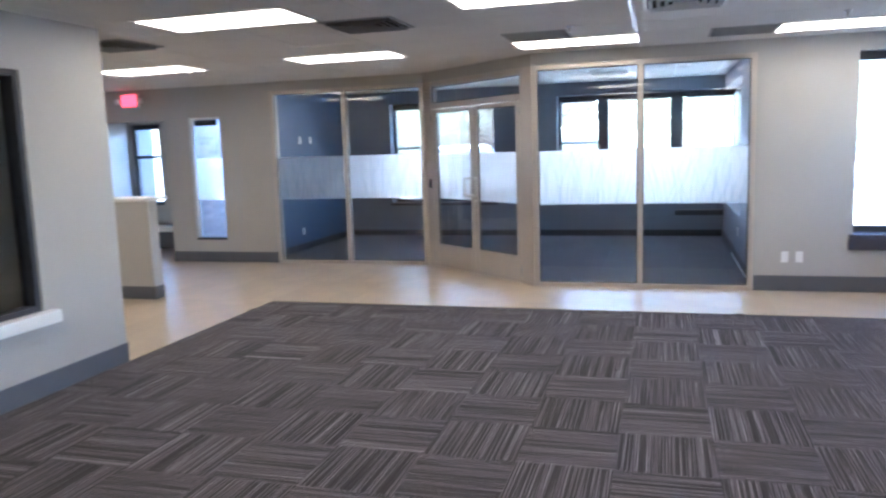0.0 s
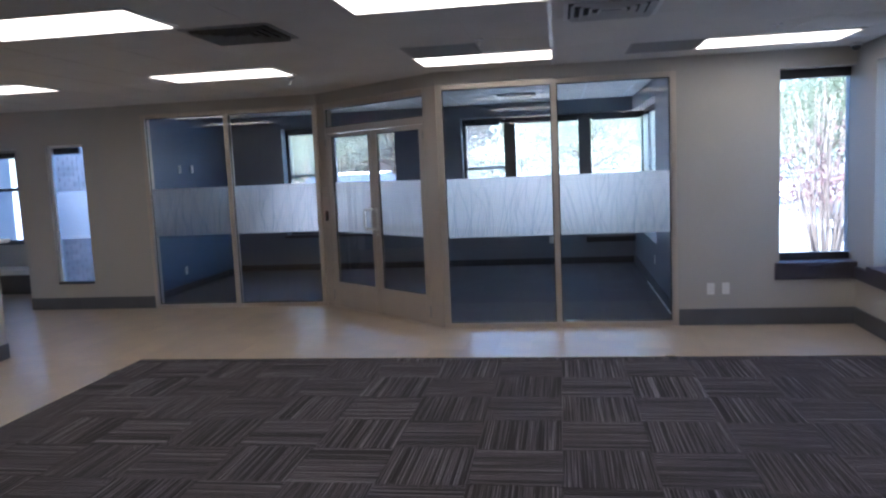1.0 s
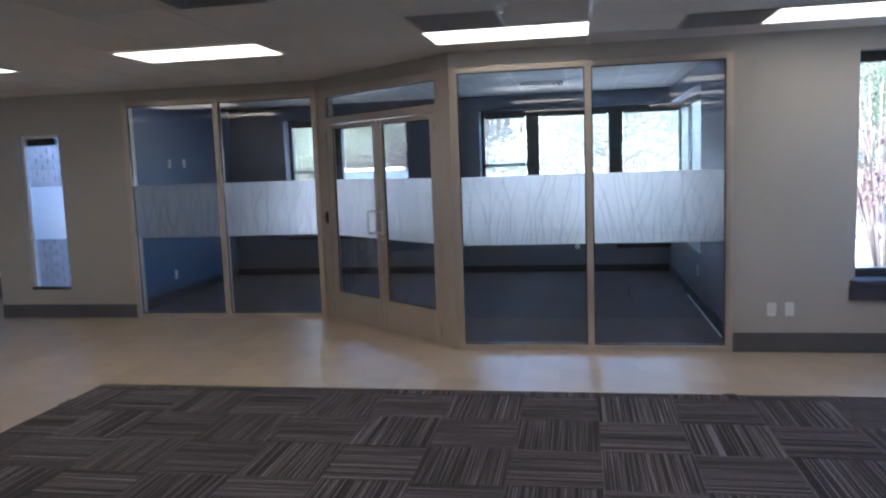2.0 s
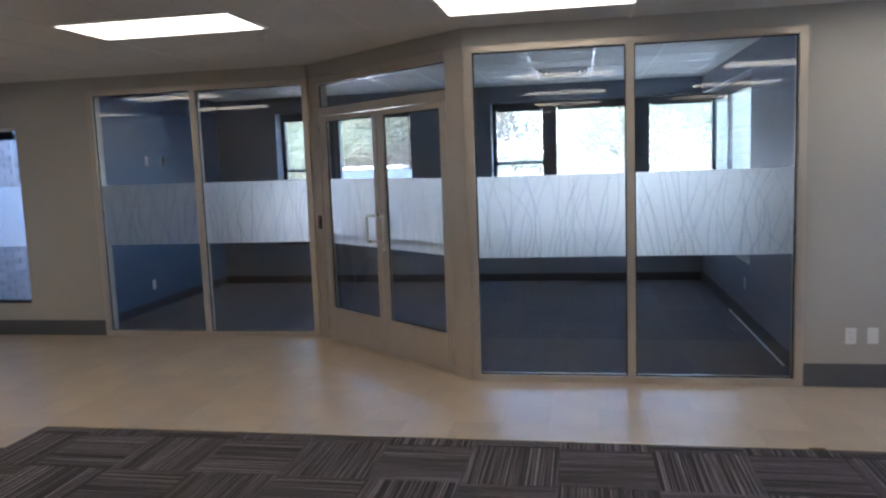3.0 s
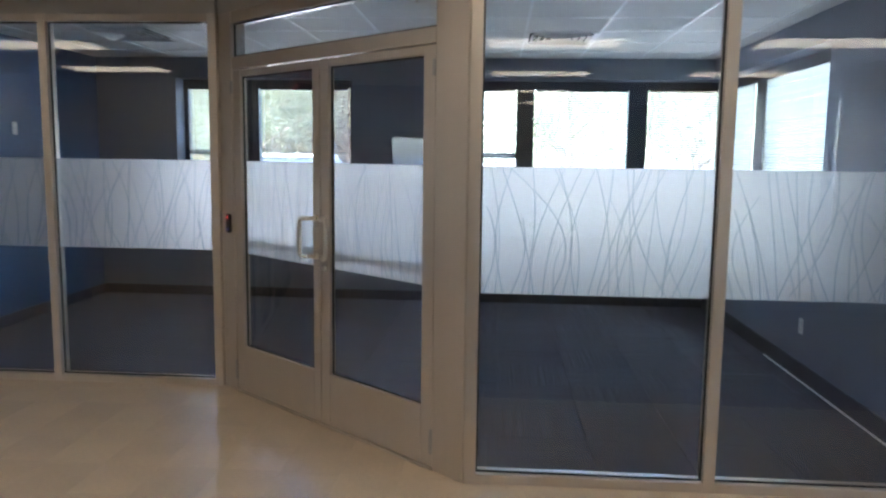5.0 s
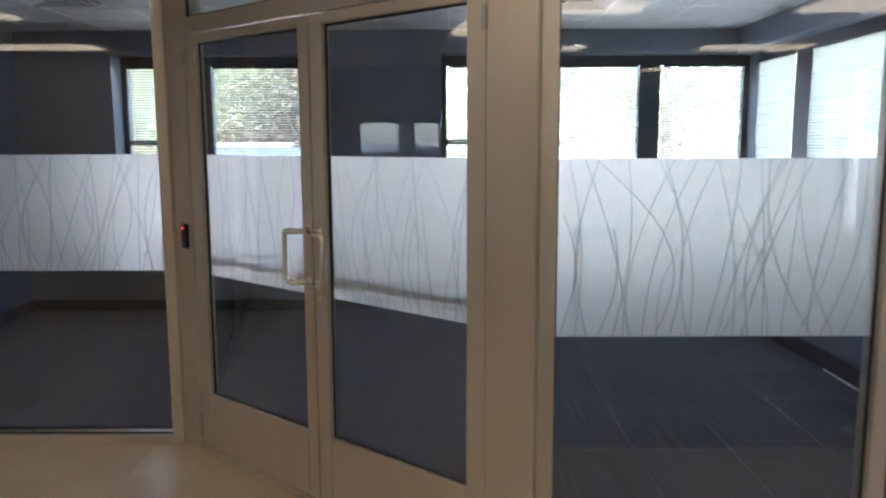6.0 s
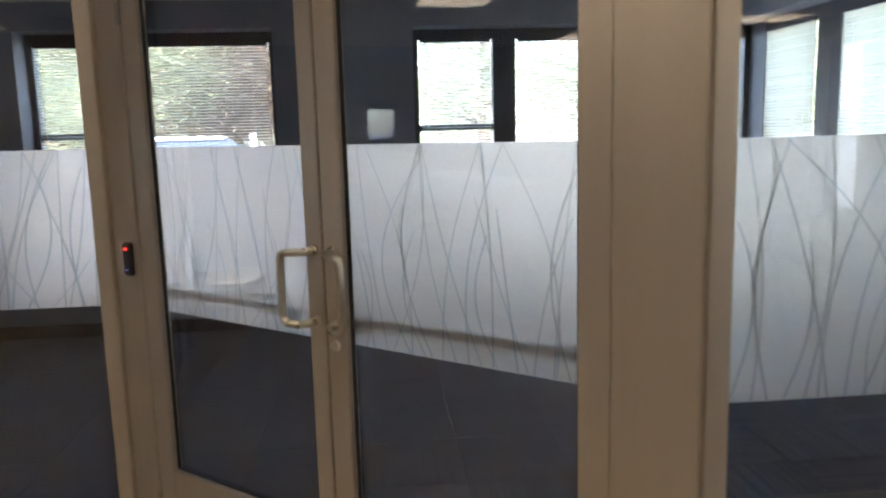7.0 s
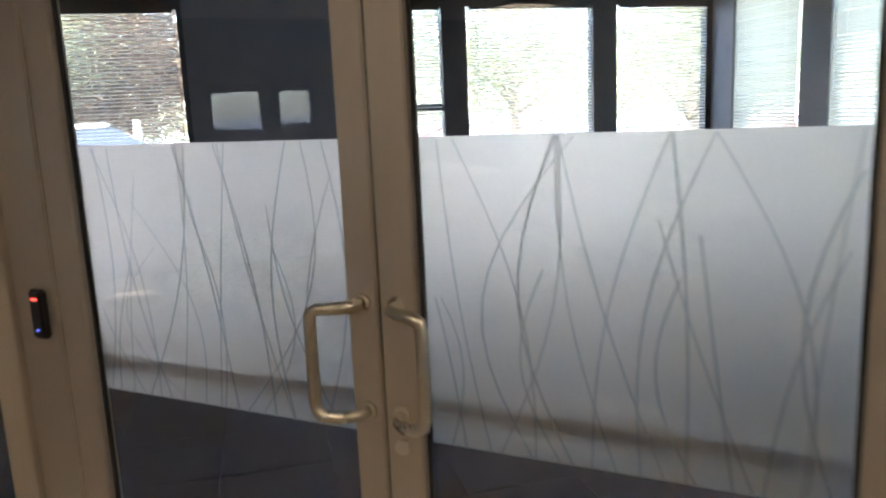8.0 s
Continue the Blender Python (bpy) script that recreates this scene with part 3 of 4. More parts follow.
def blind(x0, x1, z0, z1, label, at, rise, slat=SLAT):
    """Mini blind; rise: how far a slat's room edge stands above its outer edge."""
    t = thing("window_blind", label, "window blind", at)
    part("headrail", cubes([(x0, x1, -0.015, 0.015, z1 - 0.03, z1)], 0.002), DARKFRAME, t)
    r = random.Random(int(abs(x0) * 1000))
    flat = math.sqrt(0.0245 ** 2 - rise ** 2)
    bm = bmesh.new()
    z = z0
    while z < z1 - 0.04:
        rows = []
        sag, tip = r.uniform(-0.0012, 0.0012), rise * r.uniform(0.9, 1.06)
        for k in range(4):
            s = k / 3 - 0.5
            y, dz = s * flat, -s * tip - 0.004 * s * s
            rows.append((bm.verts.new((x0, y, z + dz)), bm.verts.new(((x0 + x1) / 2, y, z + dz + sag)), bm.verts.new((x1, y, z + dz))))
        for a, b in zip(rows, rows[1:]):
            bm.faces.new((a[0], a[1], b[1], b[0]))
            bm.faces.new((a[1], a[2], b[2], b[1]))
        z += 0.024
    slats = part("slats", bm, slat, t, "thin cream translucent slats")
    tagged(slats, kind="stuff")
    part("bottom_rail", cubes([(x0, x1, -0.012, 0.012, z0 - 0.016, z0 - 0.004)], 0.002), PLASTIC, t)
    for x in (x0 + 0.12, x1 - 0.12):
        part("ladder_cord", tube(bmesh.new(), [(x, 0, z0), (x, 0, z1)], [0.001, 0.001], 5), PLASTIC, t)
    part("tilt_wand", tube(bmesh.new(), [(x0 + 0.05, -0.022, z1 - 0.03), (x0 + 0.052, -0.026, z1 - 0.75)], [0.003, 0.0035], 6), PLASTIC, t)
    return t


for a, b, rise in ((-4.445, -3.93, 0.008), (-3.635, -2.655, 0.005), (-1.42, -0.84, 0.010), (-0.615, 0.35, 0.008), (0.585, 1.335, 0.010)):
    blind(a, b, 0.68, 2.305, "white mini blind with half-open slats in an office window", pose(0, 13.235, 0), rise)
for a, b in ((-12.86, -12.18), (-11.87, -10.31)):
    blind(a, b, 0.68, 2.305, "cream mini blind with nearly closed slats in a corner window", pose(1.335, 0, 0, 0, 0, -90), 0.0215, SLAT_CREAM)

# slit window in the entry wall, with its film band
slit = thing("window_12", "tall slit window with an etched film band", "window", pose(0, 9.90, 0), "", "structure")
part("window_frame", cubes([(-6.505, -6.475, -0.03, 0.03, 0.335, 2.15), (-6.015, -5.985, -0.03, 0.03, 0.335, 2.15), (-6.475, -6.015, -0.03, 0.03, 0.335, 0.36), (-6.475, -6.015, -0.03, 0.03, 2.12, 2.15)], 0.002), PLASTIC, slit)
p = part("pane", cubes([(-6.475, -6.015, -0.003, 0.003, 0.36, 2.12)]), SHADED, slit)
p.visible_shadow = False
f = part("frosted_film", cubes([(-6.475, -6.015, 0.008, 0.0085, 0.93, 1.55)]), FROST, p, "etched white privacy film")
f.visible_shadow = False
part("rolled_shade", cubes([(-6.472, -6.10, 0.012, 0.07, 2.035, 2.118)], 0.012), BLACKP, slit, "dark rolled shade")
part("pull_cord", tube(bmesh.new(), [(-6.13, 0.02, 2.035), (-6.132, 0.02, 1.62)], [0.0018, 0.0018], 6), PLASTIC, slit)
part("window_sill", cubes([(-6.503, -5.987, -0.085, -0.032, 0.337, 0.372)], 0.003), DARKFRAME, slit)

# dark inner window in the side wall
iw = thing("window_13", "inner window to a dark room with pale sill", "window", pose(XS - 0.075, 0, 0, 0, 0, 90), "", "structure")
part("window_frame", cubes([(1.3, 1.34, -0.06, 0.06, 0.59, 2.23), (4.06, 4.10, -0.06, 0.06, 0.59, 2.23), (1.34, 4.06, -0.06, 0.06, 0.59, 0.63), (1.34, 4.06, -0.06, 0.06, 2.19, 2.23)], 0.003), DARKFRAME, iw)
p = part("pane", cubes([(1.34, 4.06, -0.003, 0.003, 0.63, 2.19)]), GLASS, iw)
p.visible_shadow = False
part("window_sill", cubes([(1.2, 4.19, -0.15, -0.061, 0.50, 0.588)], 0.008), PLASTIC, iw, "pale painted sill")

# ---------------------------------------------------------------- ceiling fixtures


def troffer(cx, cy):
    t = thing("ceiling_light", "recessed fluorescent ceiling light, lit, with warm lens", "ceiling light", pose(cx, cy, CEILING - 0.012), "hall ceiling lights")
    a, b, w = 0.605, 0.305, 0.022
    part("frame", cubes([(-a, a, -b, -b + w, 0, 0.011), (-a, a, b - w, b, 0, 0.011), (-a, -a + w, -b + w, b - w, 0, 0.011), (a - w, a, -b + w, b - w, 0, 0.011)], 0.002), TEE, t)
    part("lens", cubes([(-a + w, a - w, -b + w, b - w, 0.002, 0.009)]), LENS, t, "glowing warm white lens")
    return t


first = troffer(-0.568, 7.605)
for x, y in [(-0.53, 5.02), (-0.53, 2.53), (-0.53, 0.0), (-0.53, -2.4), (-3.0, 7.59), (-2.83, 5.0), (-2.85, 2.53), (-2.85, 0.0), (1.845, 7.61), (1.845, 5.05), (1.875, 2.53), (1.875, 0.0), (-5.45, 7.59), (-5.7, 5.55), (-8.15, 5.4)]:
    copy_thing(first, pose(x, y, CEILING - 0.012))


def diffuser(cx, cy, paint, label, rings=4):
    """Square four-way diffuser: nested sloping blades over a sheet painted black for shade."""
    t = thing("ceiling_vent", label, "ceiling vent", pose(cx, cy, CEILING), "")
    part("backing", cubes([(-0.28, 0.28, -0.28, 0.28, -0.0045, -0.0035)]), DUCT_SHADE, t)
    h = 0.295
    part("frame", cubes([(-h, h, -h, -h + 0.03, -0.012, -0.0046), (-h, h, h - 0.03, h, -0.012, -0.0046), (-h, -h + 0.03, -h + 0.03, h - 0.03, -0.012, -0.0046), (h - 0.03, h, -h + 0.03, h - 0.03, -0.012, -0.0046)], 0.002), paint, t)
    for k in range(rings):
        r = 0.225 - k * 0.055
        bm = bmesh.new()
        out = [bm.verts.new((sx * (r + 0.028), sy * (r + 0.028), -0.030)) for sx, sy in ((-1, -1), (1, -1), (1, 1), (-1, 1))]
        inn = [bm.verts.new((sx * r, sy * r, -0.006)) for sx, sy in ((-1, -1), (1, -1), (1, 1), (-1, 1))]
        for i in range(4):
            bm.faces.new((out[i], out[(i + 1) % 4], inn[(i + 1) % 4], inn[i]))
        bmesh.ops.solidify(bm, geom=bm.faces[:], thickness=0.002)
        part("blade", bm, paint, t)
    return t


# one diffuser type; grey blades put the shade into the colour, pale ones don't
diffuser(-1.98, 5.66, GRILLE, "louvred square air diffuser, coloured darker for its shade")
diffuser(0.40, 5.73, LOUVRE, "pale louvred square air diffuser")
diffuser(-4.35, 5.67, GRILLE, "louvred square air diffuser, coloured darker for its shade")
diffuser(-0.505, 11.606, LOUVRE, "pale louvred square air diffuser in the office")
diffuser(-4.2, 11.4, LOUVRE, "pale louvred square air diffuser in the office")


def grille(cx, cy, label, material):
    t = thing("return_grille", label, "ceiling vent", pose(cx, cy, CEILING))
    h = 0.295
    part("frame", cubes([(-h, h, -h, -h + 0.02, -0.010, -0.0046), (-h, h, h - 0.02, h, -0.010, -0.0046), (-h, -h + 0.02, -h + 0.02, h - 0.02, -0.010, -0.0046), (h - 0.02, h, -h + 0.02, h - 0.02, -0.010, -0.0046)], 0.001), material, t)
    part("backing", cubes([(-h + 0.02, h - 0.02, -h + 0.02, h - 0.02, -0.0048, -0.0038)]), DUCT_SHADE, t)
    for k in range(17):
        y = -h + 0.045 + k * 0.031
        part("slat", cubes([(-h + 0.02, h - 0.02, y, y + 0.012, -0.0095, -0.0050)]), material, t)
    return t


grille(0.955, 7.62, "dark slatted return air grille", GRILLE)
grille(-0.85, 7.02, "grey slatted return air grille", GRILLE)


def sprinkler(cx, cy):
    t = thing("sprinkler_head", "small chrome sprinkler head under the ceiling", "sprinkler", pose(cx, cy, CEILING - 0.004), "sprinkler heads")
    part("cup", tube(bmesh.new(), [(0, 0, 0), (0, 0, -0.012)], [0.035, 0.028], 16), LOUVRE, t)
    part("stem", tube(bmesh.new(), [(0, 0, -0.012), (0, 0, -0.045)], [0.007, 0.006], 8), BRUSH, t)
    part("deflector", tube(bmesh.new(), [(0, 0, -0.045), (0, 0, -0.048)], [0.016, 0.016], 12), BRUSH, t)
    return t


head = sprinkler(-2.55, 8.15)
for x, y in ((-1.55, 9.9), (1.66, 6.81), (-0.51, 6.55)):
    copy_thing(head, pose(x, y, CEILING - 0.004))

dome = thing("ceiling_camera", "small white sensor in the ceiling corner", "sensor", pose(2.70, 8.22, CEILING - 0.005))
part("base", tube(bmesh.new(), [(0, 0, 0), (0, 0, -0.025)], [0.05, 0.048], 20), PLASTIC, dome)
part("dome", tube(bmesh.new(), [(0, 0, -0.025), (0, 0, -0.05), (0, 0, -0.065)], [0.04, 0.034, 0.012], 20), BLACKP, dome)

# ---------------------------------------------------------------- small wall things


def plate(name, label, category, at, kind):
    t = thing(name, label, category, at, "wall plates")
    part("cover", cubes([(-0.035, 0.035, -0.007, 0, -0.057, 0.057)], 0.003), PLASTIC, t)
    if kind == "outlet":
        for z in (-0.02, 0.02):
            part("socket", cubes([(-0.016, 0.016, -0.009, -0.0065, z - 0.013, z + 0.013)], 0.002), PLASTIC, t)
            for x in (-0.006, 0.006):
                part("slot", cubes([(x - 0.001, x + 0.001, -0.0097, -0.0089, z - 0.004, z + 0.005)]), BLACKP, t)
    elif kind == "switch":
        part("rocker", cubes([(-0.016, 0.016, -0.011, -0.0065, -0.033, 0.033)], 0.002), PLASTIC, t)
    return t


plate("wall_outlet", "white double wall outlet above the baseboard", "outlet", pose(1.482, 8.43, 0.362), "outlet")
plate("data_plate", "white blank wall plate above the baseboard", "wall plate", pose(1.622, 8.43, 0.364), "blank")
plate("light_switch", "white rocker switch on the blue wall", "switch", pose(XO0, 11.20, 1.78, 0, 0, 90), "switch")
plate("light_switch", "white rocker switch on the blue wall", "switch", pose(XO0, 11.58, 1.78, 0, 0, 90), "switch")
plate("wall_outlet", "white wall outlet low on the blue wall", "outlet", pose(XO0, 11.16, 0.305, 0, 0, 90), "outlet")
plate("wall_outlet", "white wall outlet low on the slate wall", "outlet", pose(XO1, 10.45, 0.39, 0, 0, -90), "outlet")
plate("wall_outlet", "white wall outlet under the office windows", "outlet", pose(-0.1, YO, 0.40), "outlet")

shelf = thing("wall_shelf", "slim dark shelf on a white bracket under the office windows", "shelf", pose(0.85, YO, 0.36))
part("board", cubes([(-0.40, 0.35, -0.14, -0.004, 0.0, 0.085)], 0.004), DARKFRAME, shelf)
part("bracket", cubes([(0.352, 0.366, -0.15, 0, -0.02, 0.10)], 0.002), PLASTIC, shelf, "white end bracket")

ex = thing("exit_sign", "lit red exit sign on the header", "exit sign", pose(-7.47, 9.82, 2.345))
part("housing", cubes([(-0.15, 0.15, -0.05, 0, 0, 0.2)], 0.006), PLASTIC, ex)
part("face", cubes([(-0.13, 0.13, -0.054, -0.0505, 0.015, 0.185)]), EXITRED, ex, "glowing red face")
for x in (-0.20, 0.20):
    part("emergency_lamp", tube(bmesh.new(), [(x, 0, 0.1), (x, -0.07, 0.09)], [0.035, 0.045], 14), PLASTIC, ex)

half = thing("reception_counter", "greige half wall with a pale counter top", "counter", pose(-6.34, 7.15, 0))
part("body", cubes([(-1.0, 1.05, 0, 0.16, 0, 1.12)], 0.004), WALL, half)
part("counter_top", cubes([(-1.0, 1.09, -0.05, 0.3, 1.122, 1.158)], 0.006), LOUVRE, half, "pale laminate top")
part("kickboard", cubes([(-1.0, 1.066, -0.014, -0.001, 0.002, 0.15), (1.051, 1.065, -0.001, 0.16, 0.002, 0.15)], 0.003), BASE, half)

bench = thing("window_bench", "low white bench under the recess window", "bench", pose(-8.3, 11.1, 0))
part("seat", cubes([(-0.45, 0.55, 0, 0.45, 0.30, 0.38)], 0.012), PLASTIC, bench)
part("base", cubes([(-0.4, 0.5, 0.05, 0.45, 0, 0.30)], 0.004), BASE, bench)

# ---------------------------------------------------------------- outdoors
bm = bmesh.new()
bmesh.ops.create_grid(bm, x_segments=40, y_segments=40, size=1500)
bmesh.ops.translate(bm, verts=bm.verts[:], vec=(0, 0, -0.25))
tagged(new("ground", mesh_of("ground", bm, ASPHALT)), "pale sunlit paving and lot", "ground", "", "structure")


def leaves(centre, spread, n, size, seed, clumps=90):
    """Many small leaf blades gathered in clumps round a crown, as one mesh."""
    g = np.random.default_rng(seed)
    c = g.normal(0, 1, (clumps, 3))
    c /= np.linalg.norm(c, axis=1)[:, None]
    c *= g.uniform(0.25, 1.0, (clumps, 1)) ** 0.6
    c = c * np.array(spread) + np.array(centre)
    pick = g.integers(0, clumps, n)
    pos = c[pick] + g.normal(0, 0.17 if n < 40000 else 0.1, (n, 3)) * np.array(spread)
    u = g.normal(0, 1, (n, 3))
    u /= np.linalg.norm(u, axis=1)[:, None]
    v = np.cross(u, g.normal(0, 1, (n, 3)))
    v /= np.linalg.norm(v, axis=1)[:, None]
    s = size * g.uniform(0.6, 1.3, (n, 1))
    verts = np.stack([pos - u * s, pos + v * s * 0.45, pos + u * s, pos - v * s * 0.45], 1).reshape(-1, 3)
    me = bpy.data.meshes.new("crown")
    me.from_pydata(verts.tolist(), [], [(4 * i, 4 * i + 1, 4 * i + 2, 4 * i + 3) for i in range(n)])
    return me


def tree(label, at, h, spread, leaf_material, seed, n=39000, size=0.036):
    t = thing("tree", label, "tree", at, "trees outside")
    r = random.Random(seed)
    bm = bmesh.new()
    tube(bm, [(0, 0, -0.1), (0.05, 0.02, h * 0.25), (0.0, 0.08, h * 0.45), (0.1, 0, h * 0.8)], [0.17, 0.13, 0.10, 0.03], 9)
    for k in range(9):
        a, z = k * 2.4 + r.random(), h * r.uniform(0.22, 0.6)
        d = Vector((math.cos(a), math.sin(a), r.uniform(0.3, 0.9)))
        l = spread[0] * r.uniform(0.6, 0.95)
        p = Vector((0.03, 0.05, z))
        tube(bm, [p, p + d * l * 0.5 + Vector((0, 0, 0.1)), p + d * l], [0.06, 0.035, 0.012], 6)
    part("trunk", bm, BARK, t)
    me = leaves((0, 0, h * 0.62), spread, n, size, seed)
    me.materials.append(leaf_material)
    tagged(part("crown", me, None, t), kind="stuff")
    return t


G1 = tree("broad green shade tree with loose crown", pose(-7.8, 24, -0.25), 5.6, (2.6, 2.4, 2.0), LEAF_G, 3)
tree("plum-leaved ornamental tree with dense crown", pose(-5.6, 27.5, -0.25), 6.2, (2.8, 2.0, 2.3), LEAF_P, 5, 34000, 0.05)
G2 = tree("pale green tree with light trunk", pose(0.8, 25, -0.25), 5.8, (2.6, 2.2, 2.1), LEAF_G, 8, 36000, 0.036)
for x, y, a, s in ((4.6, 27, 40, 1), (7.1, 22.5, 75, 1), (9.5, 24, 130, 1), (13.5, 19, 200, 1), (-13, 30, 80, 1), (17, 12, 20, 1)):
    copy_thing(G1 if (x > 6 or x < -5) else G2, pose(x, y, -0.25, 0, 0, a))
tree("young green tree close to the hall window", pose(7.6, 15.8, -0.25), 4.4, (1.8, 1.8, 1.5), LEAF_G, 21, 20000, 0.042)


def shrub(at, label, seed, leaf_material, stems, h, n, spread):
    """Many bare upright stems with a thin head of leaves."""
    t = thing("shrub", label, "shrub", at, "shrubs outside")
    r = random.Random(seed)
    for k in range(stems):
        a = r.uniform(0, 6.28)
        d = Vector((math.cos(a), math.sin(a), 0))
        l = r.uniform(0.35, 0.95)
        part("stem", tube(bmesh.new(), [d * 0.08, d * (0.1 + l * 0.2) + Vector((0, 0, h * 0.3)), d * (0.1 + l * 0.45) + Vector((r.uniform(-.1, .1), 0, h * 0.65)), d * l + Vector((0, 0, h))], [0.016, 0.012, 0.009, 0.004], 6), BARK, t)
    me = leaves((0, 0, h * 0.66), spread, n, 0.05, seed, 24)
    me.materials.append(leaf_material)
    tagged(part("foliage", me, None, t), kind="stuff")
    return t


shrub(pose(3.74, 12.2, -0.25), "multi-stemmed bare shrub with thin red-tipped leaves", 4, LEAF_R, 30, 2.7, 420, (0.85, 0.7, 0.6))
shrub(pose(0.6, 20.5, -0.25), "low reddish flowering shrub", 9, LEAF_R, 8, 1.4, 1500, (0.9, 0.6, 0.5))
shrub(pose(6.1, 18.6, -0.25), "low reddish flowering shrub", 12, LEAF_R, 8, 1.5, 1800, (1.3, 0.6, 0.5))
me = leaves((0, 0, 3.2), (46, 2.5, 3.6), 200000, 0.085, 31, 1300)
me.materials.append(LEAF_G)
belt = new("tree_belt", me)
belt.matrix_basis = pose(0, 52, -0.25)
hill = leaves((0, 0, 4.2), (14, 2.0, 4.2), 100000, 0.135, 37, 800)
hill.materials.append(LEAF_P)
bank = new("wooded_bank", hill)
bank.matrix_basis = pose(-17, 44, -0.25)
tagged(bank, "brown wooded bank far beyond the lot", "woods", "", "stuff")
tagged(belt, "distant hedge and woods beyond the lot", "woods", "", "stuff")


def car(at, label):
    """A parked estate car: bent body shell, glass house, wheels and lamps."""
    t = thing("car", label, "car", at, "parked cars")
    prof = [(-2.15, 0.40), (-2.22, 0.72), (-2.15, 1.08), (-1.5, 1.16), (0.9, 1.18), (2.0, 1.05), (2.22, 0.78), (2.18, 0.40)]
    roof = [(-2.1, 1.12), (-1.75, 1.76), (0.25, 1.80), (1.25, 1.16)]

    def slab(pts, w0, w1):
        bm = bmesh.new()
        zs = [z for _, z in pts]
        lo, hi = min(zs), max(zs)
        a = [bm.verts.new((x, -(w0 + (w1 - w0) * (z - lo) / (hi - lo)), z)) for x, z in pts]
        b = [bm.verts.new((x, (w0 + (w1 - w0) * (z - lo) / (hi - lo)), z)) for x, z in pts]
        n = len(pts)
        for i in range(n):
            bm.faces.new((a[i], a[(i + 1) % n], b[(i + 1) % n], b[i]))
        bm.faces.new(a[::-1])
        bm.faces.new(b)
        bmesh.ops.recalc_face_normals(bm, faces=bm.faces[:])
        bmesh.ops.bevel(bm, geom=bm.edges[:], offset=0.05, segments=2, affect="EDGES", clamp_overlap=True)
        return bm

    part("body", slab(prof, 0.86, 0.80), CARPAINT, t)
    part("glass_house", slab(roof, 0.78, 0.60), CARGLASS, t, "dark car glass")
    part("roof", cubes([(-1.72, 0.22, -0.6, 0.6, 1.77, 1.83)], 0.02), CARPAINT, t)
    for x in (-1.35, 1.35):
        for y in (-0.8, 0.8):
            w = part("wheel", tube(bmesh.new(), [(x, y - 0.1, 0.32), (x, y + 0.1, 0.32)], [0.32, 0.32], 20), TYRE, t)
            part("rim", tube(bmesh.new(), [(x, y - 0.105, 0.32), (x, y + 0.105, 0.32)], [0.19, 0.19], 16), ALU, w)
    for y in (-0.6, 0.6):
        part("headlight", cubes([(2.12, 2.2, y - 0.14, y + 0.14, 0.80, 0.92)], 0.02), PLASTIC, t)
    return t


first_car = car(pose(-4.4, 19.6, -0.25, 0, 0, 8), "white parked sport utility car on the lot")
copy_thing(first_car, pose(-9.6, 20.4, -0.25, 0, 0, 6))
post = thing("sign_post", "small pale sign on a post by the lot", "sign", pose(-4.3, 23.4, -0.25))
part("pole", tube(bmesh.new(), [(0, 0, 0), (0, 0, 1.6)], [0.025, 0.025], 8), ALU, post)
part("board", cubes([(-0.06, 0.06, -0.045, -0.026, 1.50, 1.86)], 0.004), PLASTIC, post)

# brick wall across the narrow yard behind the slit window
structure("yard_wall", [(-7.05, -5.56, 12.62, 12.85, -0.25, 2.0)], MORTAR, "low yard wall", "wall")
yard_side = structure("yard_side_wall", [(-6.92, -6.906, 10.0, 11.62, -0.25, 2.75)], MORTAR, "pale brick wall beside the slit window", "wall")

# ---------------------------------------------------------------- floor pieces
TILE = 0.5


def tile_mesh(name, material, w, d):
    bm = cubes([(-w / 2 + 0.0004, w / 2 - 0.0004, -d / 2 + 0.0004, d / 2 - 0.0004, -0.006, 0)])
    top = [e for e in bm.edges if all(v.co.z > -0.001 for v in e.verts)]
    bmesh.ops.bevel(bm, geom=top, offset=0.0012, segments=1, affect="EDGES")
    return mesh_of(name, bm, material)


SLANT_N = Vector((1.4055, 1.687, 0)).normalized()


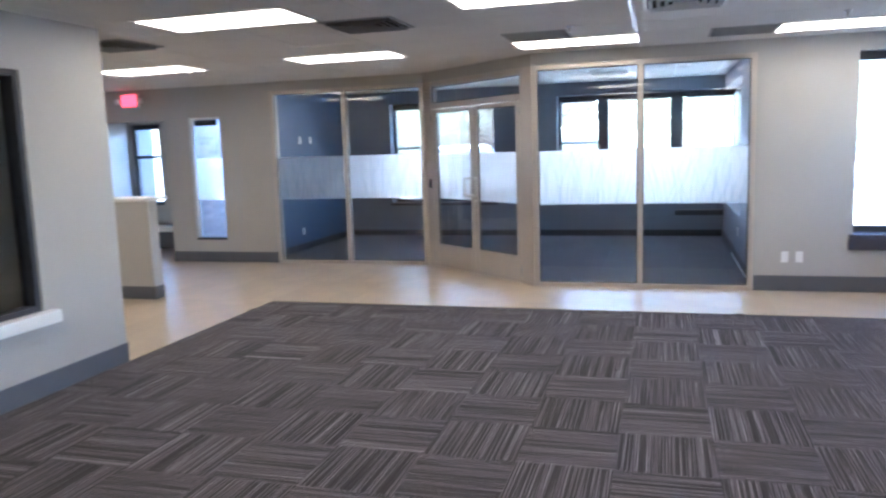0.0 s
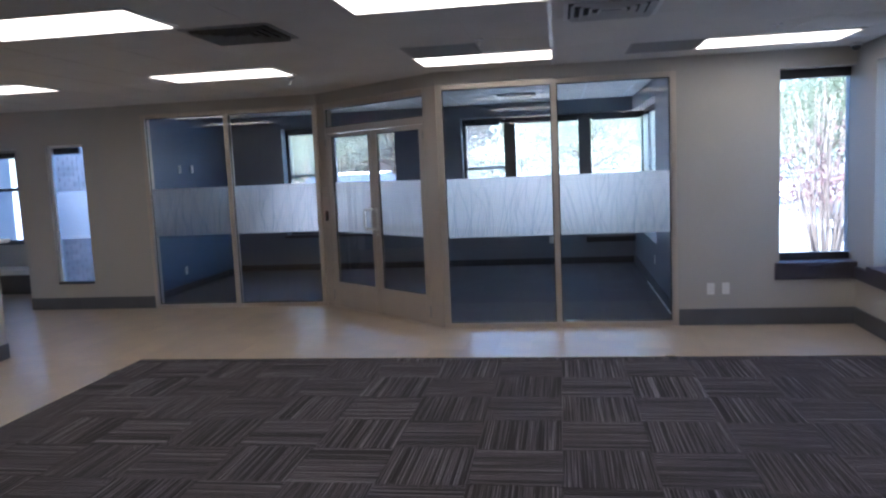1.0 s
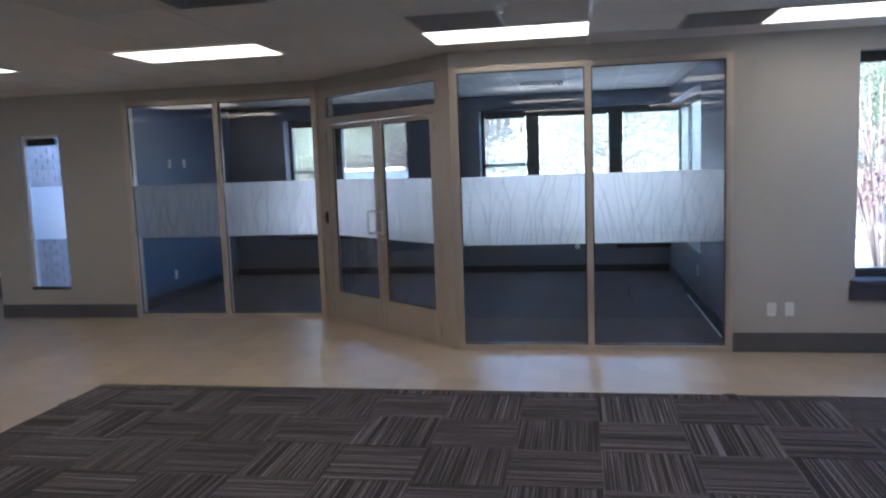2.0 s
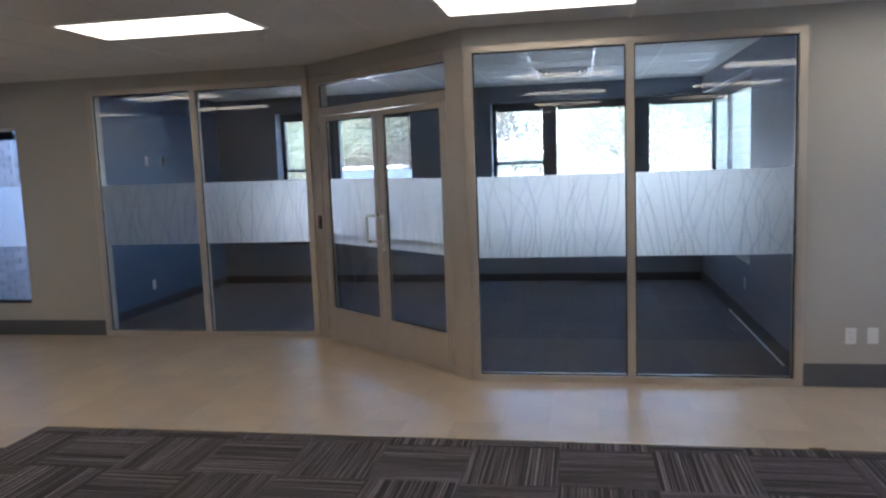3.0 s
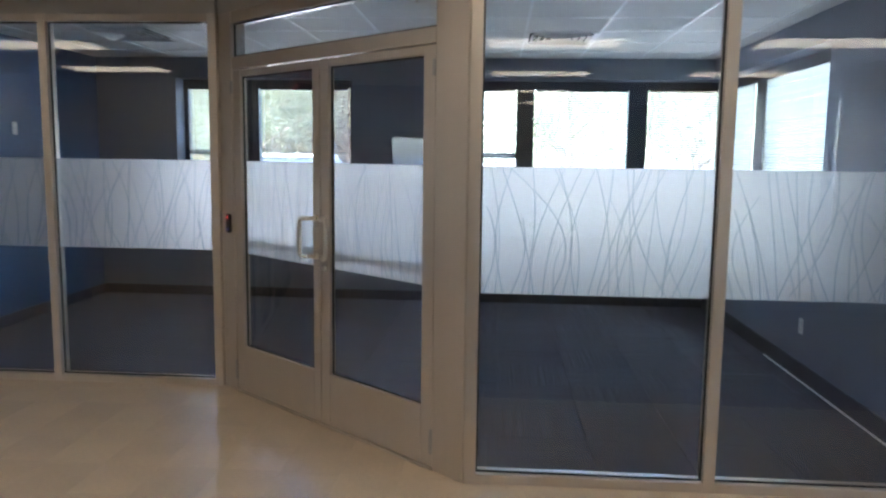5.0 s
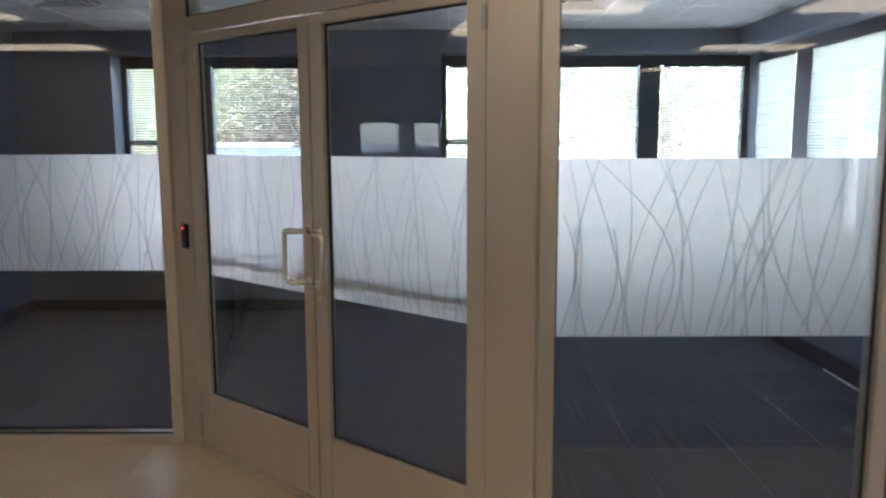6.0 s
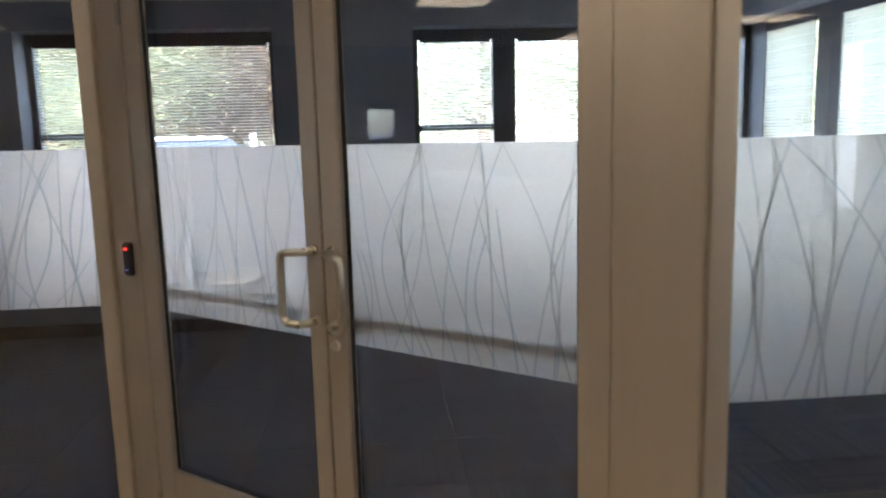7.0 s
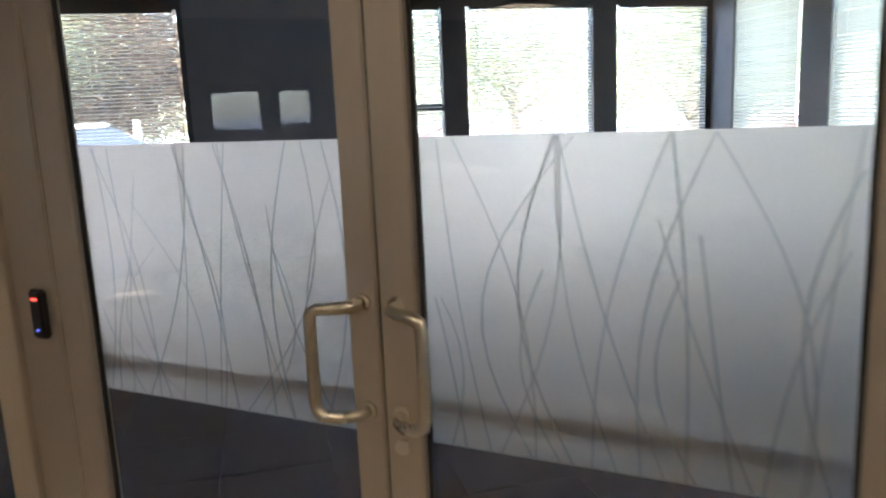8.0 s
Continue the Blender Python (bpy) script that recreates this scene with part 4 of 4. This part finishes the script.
def carpet(floor_ob, x0, x1, y0, y1, ox, oy, z, material, skip=None, side=None):
    """Quarter-turned carpet tiles over a rectangle; tiles at the edge are cut."""
    shapes = {}
    for i in range(math.floor((x0 - ox) / TILE), math.ceil((x1 - ox) / TILE)):
        for j in range(math.floor((y0 - oy) / TILE), math.ceil((y1 - oy) / TILE)):
            a, b = max(x0, ox + i * TILE), min(x1, ox + (i + 1) * TILE)
            c, d = max(y0, oy + j * TILE), min(y1, oy + (j + 1) * TILE)
            if b - a < 0.02 or d - c < 0.02 or (skip and skip((a + b) / 2, (c + d) / 2)):
                continue
            turn = (i + j) % 2 == 0
            corners = [side(x, y) for x, y in ((a, c), (b, c), (a, d), (b, d))] if side and (a + b) / 2 > -2.9 else [1]
            if max(corners) <= 0:
                continue
            if min(corners) < 0:
                # cut along the slanted entrance
                m = pose((a + b) / 2, (c + d) / 2, z, 0, 0, 90 if turn else 0)
                w, l = (d - c, b - a) if turn else (b - a, d - c)
                bm = cubes([(-w / 2 + 0.0004, w / 2 - 0.0004, -l / 2 + 0.0004, l / 2 - 0.0004, -0.006, 0)])
                n = SLANT_N.copy()
                o = P0 + SLANT_N * 0.06
                mi = m.inverted()
                bmesh.ops.bisect_plane(bm, geom=bm.verts[:] + bm.edges[:] + bm.faces[:], plane_co=mi @ Vector((o.x, o.y, z)), plane_no=mi.to_3x3() @ n, clear_inner=True)
                if bm.faces:
                    part("carpet_tile", bm, material, floor_ob, at=m)
                continue
            w, l = (d - c, b - a) if turn else (b - a, d - c)
            key = (round(w, 3), round(l, 3))
            if key not in shapes:
                shapes[key] = tile_mesh("carpet_tile", material, w, l)
            part("carpet_tile", shapes[key], None, floor_ob, at=pose((a + b) / 2, (c + d) / 2, z, 0, 0, 90 if turn else 0))


hall = structure("carpet_floor", [(-3.84, XR - 0.014, Y0, 7.21, 0.001, 0.0035)], RUBBER, "striped brown-grey carpet tiles laid quarter-turned", "carpet")
carpet(hall, -3.84, XR - 0.014, Y0, 7.21, 0.03, 5.1, 0.010, C_MAIN)
structure("carpet_trim", [(-3.86, XR - 0.02, 7.21, 7.228, 0.001, 0.0125), (-3.86, -3.84, YS + 0.02, 7.21, 0.001, 0.0125)], STRIP, "thin brass edge strip along the carpet", "trim", 0.002)


def in_office(x, y):
    return (Vector((x, y, 0)) - P0).dot(SLANT_N) - 0.06


office = structure("office_floor", [(XO0, XO1, 9.95, YO, -0.105, -0.002), (-1.15, XO1, 8.50, 9.95, -0.105, -0.002)], RUBBER, "dark carpet tiles in the office", "carpet")
carpet(office, XO0, XO1, 8.53, YO, 0.02, 8.55, 0.006, C_OFFICE, lambda x, y: x < -2.9 and y < 9.9, in_office)
structure("floor_strip", [(XO1 - 0.03, XO1 - 0.015, 8.93, 11.1, 0.007, 0.012)], PLASTIC, "thin pale strip along the office wall", "trim")

# vinyl tiles of the hall floor, laid lengthwise and staggered
vw, vl = 0.305, 0.61
tile_shapes = {}


def vinyl(x0, x1, y0, y1, slanted=False):
    for i in range(math.floor((x1 - x0) / vw) + 1):
        a, b = x0 + i * vw, min(x0 + (i + 1) * vw, x1)
        y = y0 - (vl / 2 if i % 2 else 0)
        while y < y1 - 0.01:
            c, d = max(y, y0), min(y + vl, y1)
            y += vl
            if b - a < 0.02 or d - c < 0.02:
                continue
            m = pose((a + b) / 2, (c + d) / 2, 0)
            w, l = b - a, d - c
            if slanted and max(in_office(p, q) for p in (a, b) for q in (c, d)) > -0.03:
                bm = cubes([(-w / 2 + 0.0003, w / 2 - 0.0003, -l / 2 + 0.0003, l / 2 - 0.0003, -0.004, 0)])
                o = P0 + SLANT_N * 0.05
                bmesh.ops.bisect_plane(bm, geom=bm.verts[:] + bm.edges[:] + bm.faces[:], plane_co=m.inverted() @ Vector((o.x, o.y, 0)), plane_no=SLANT_N, clear_outer=True)
                if bm.faces:
                    part("floor_tile", bm, VINYL, hall_floor, at=m)
                else:
                    bm.free()
                continue
            key = (round(w, 3), round(l, 3))
            if key not in tile_shapes:
                tile_shapes[key] = mesh_of("floor_tile", cubes([(-w / 2 + 0.0003, w / 2 - 0.0003, -l / 2 + 0.0003, l / 2 - 0.0003, -0.004, 0)]), VINYL)
            part("floor_tile", tile_shapes[key], None, hall_floor, at=m)


vinyl(-3.9, XR, 7.22, 8.47)
vinyl(-3.9, -1.15, 8.47, 9.86, True)
vinyl(-6.9, -3.9, 7.22, 9.82)
vinyl(XL, -6.9, 7.22, 11.6)
vinyl(XL, -3.85, YS, 7.22)

# bricks of the yard's side wall
bw, bh = 0.215, 0.075
bm = cubes([(-0.5 * 0.203, 0.5 * 0.203, -0.012, 0, 0.005, 0.070)])
brick_mesh = mesh_of("brick", bm, BRICK)
for r in range(0, 36):
    for k in range(0, 8):
        y = 10.11 + k * bw - (bw / 2 if r % 2 else 0) + 0.05
        if y < 11.5:
            part("brick", brick_mesh, None, yard_side, at=pose(-6.906, y, -0.2 + r * bh, 0, 0, 90))
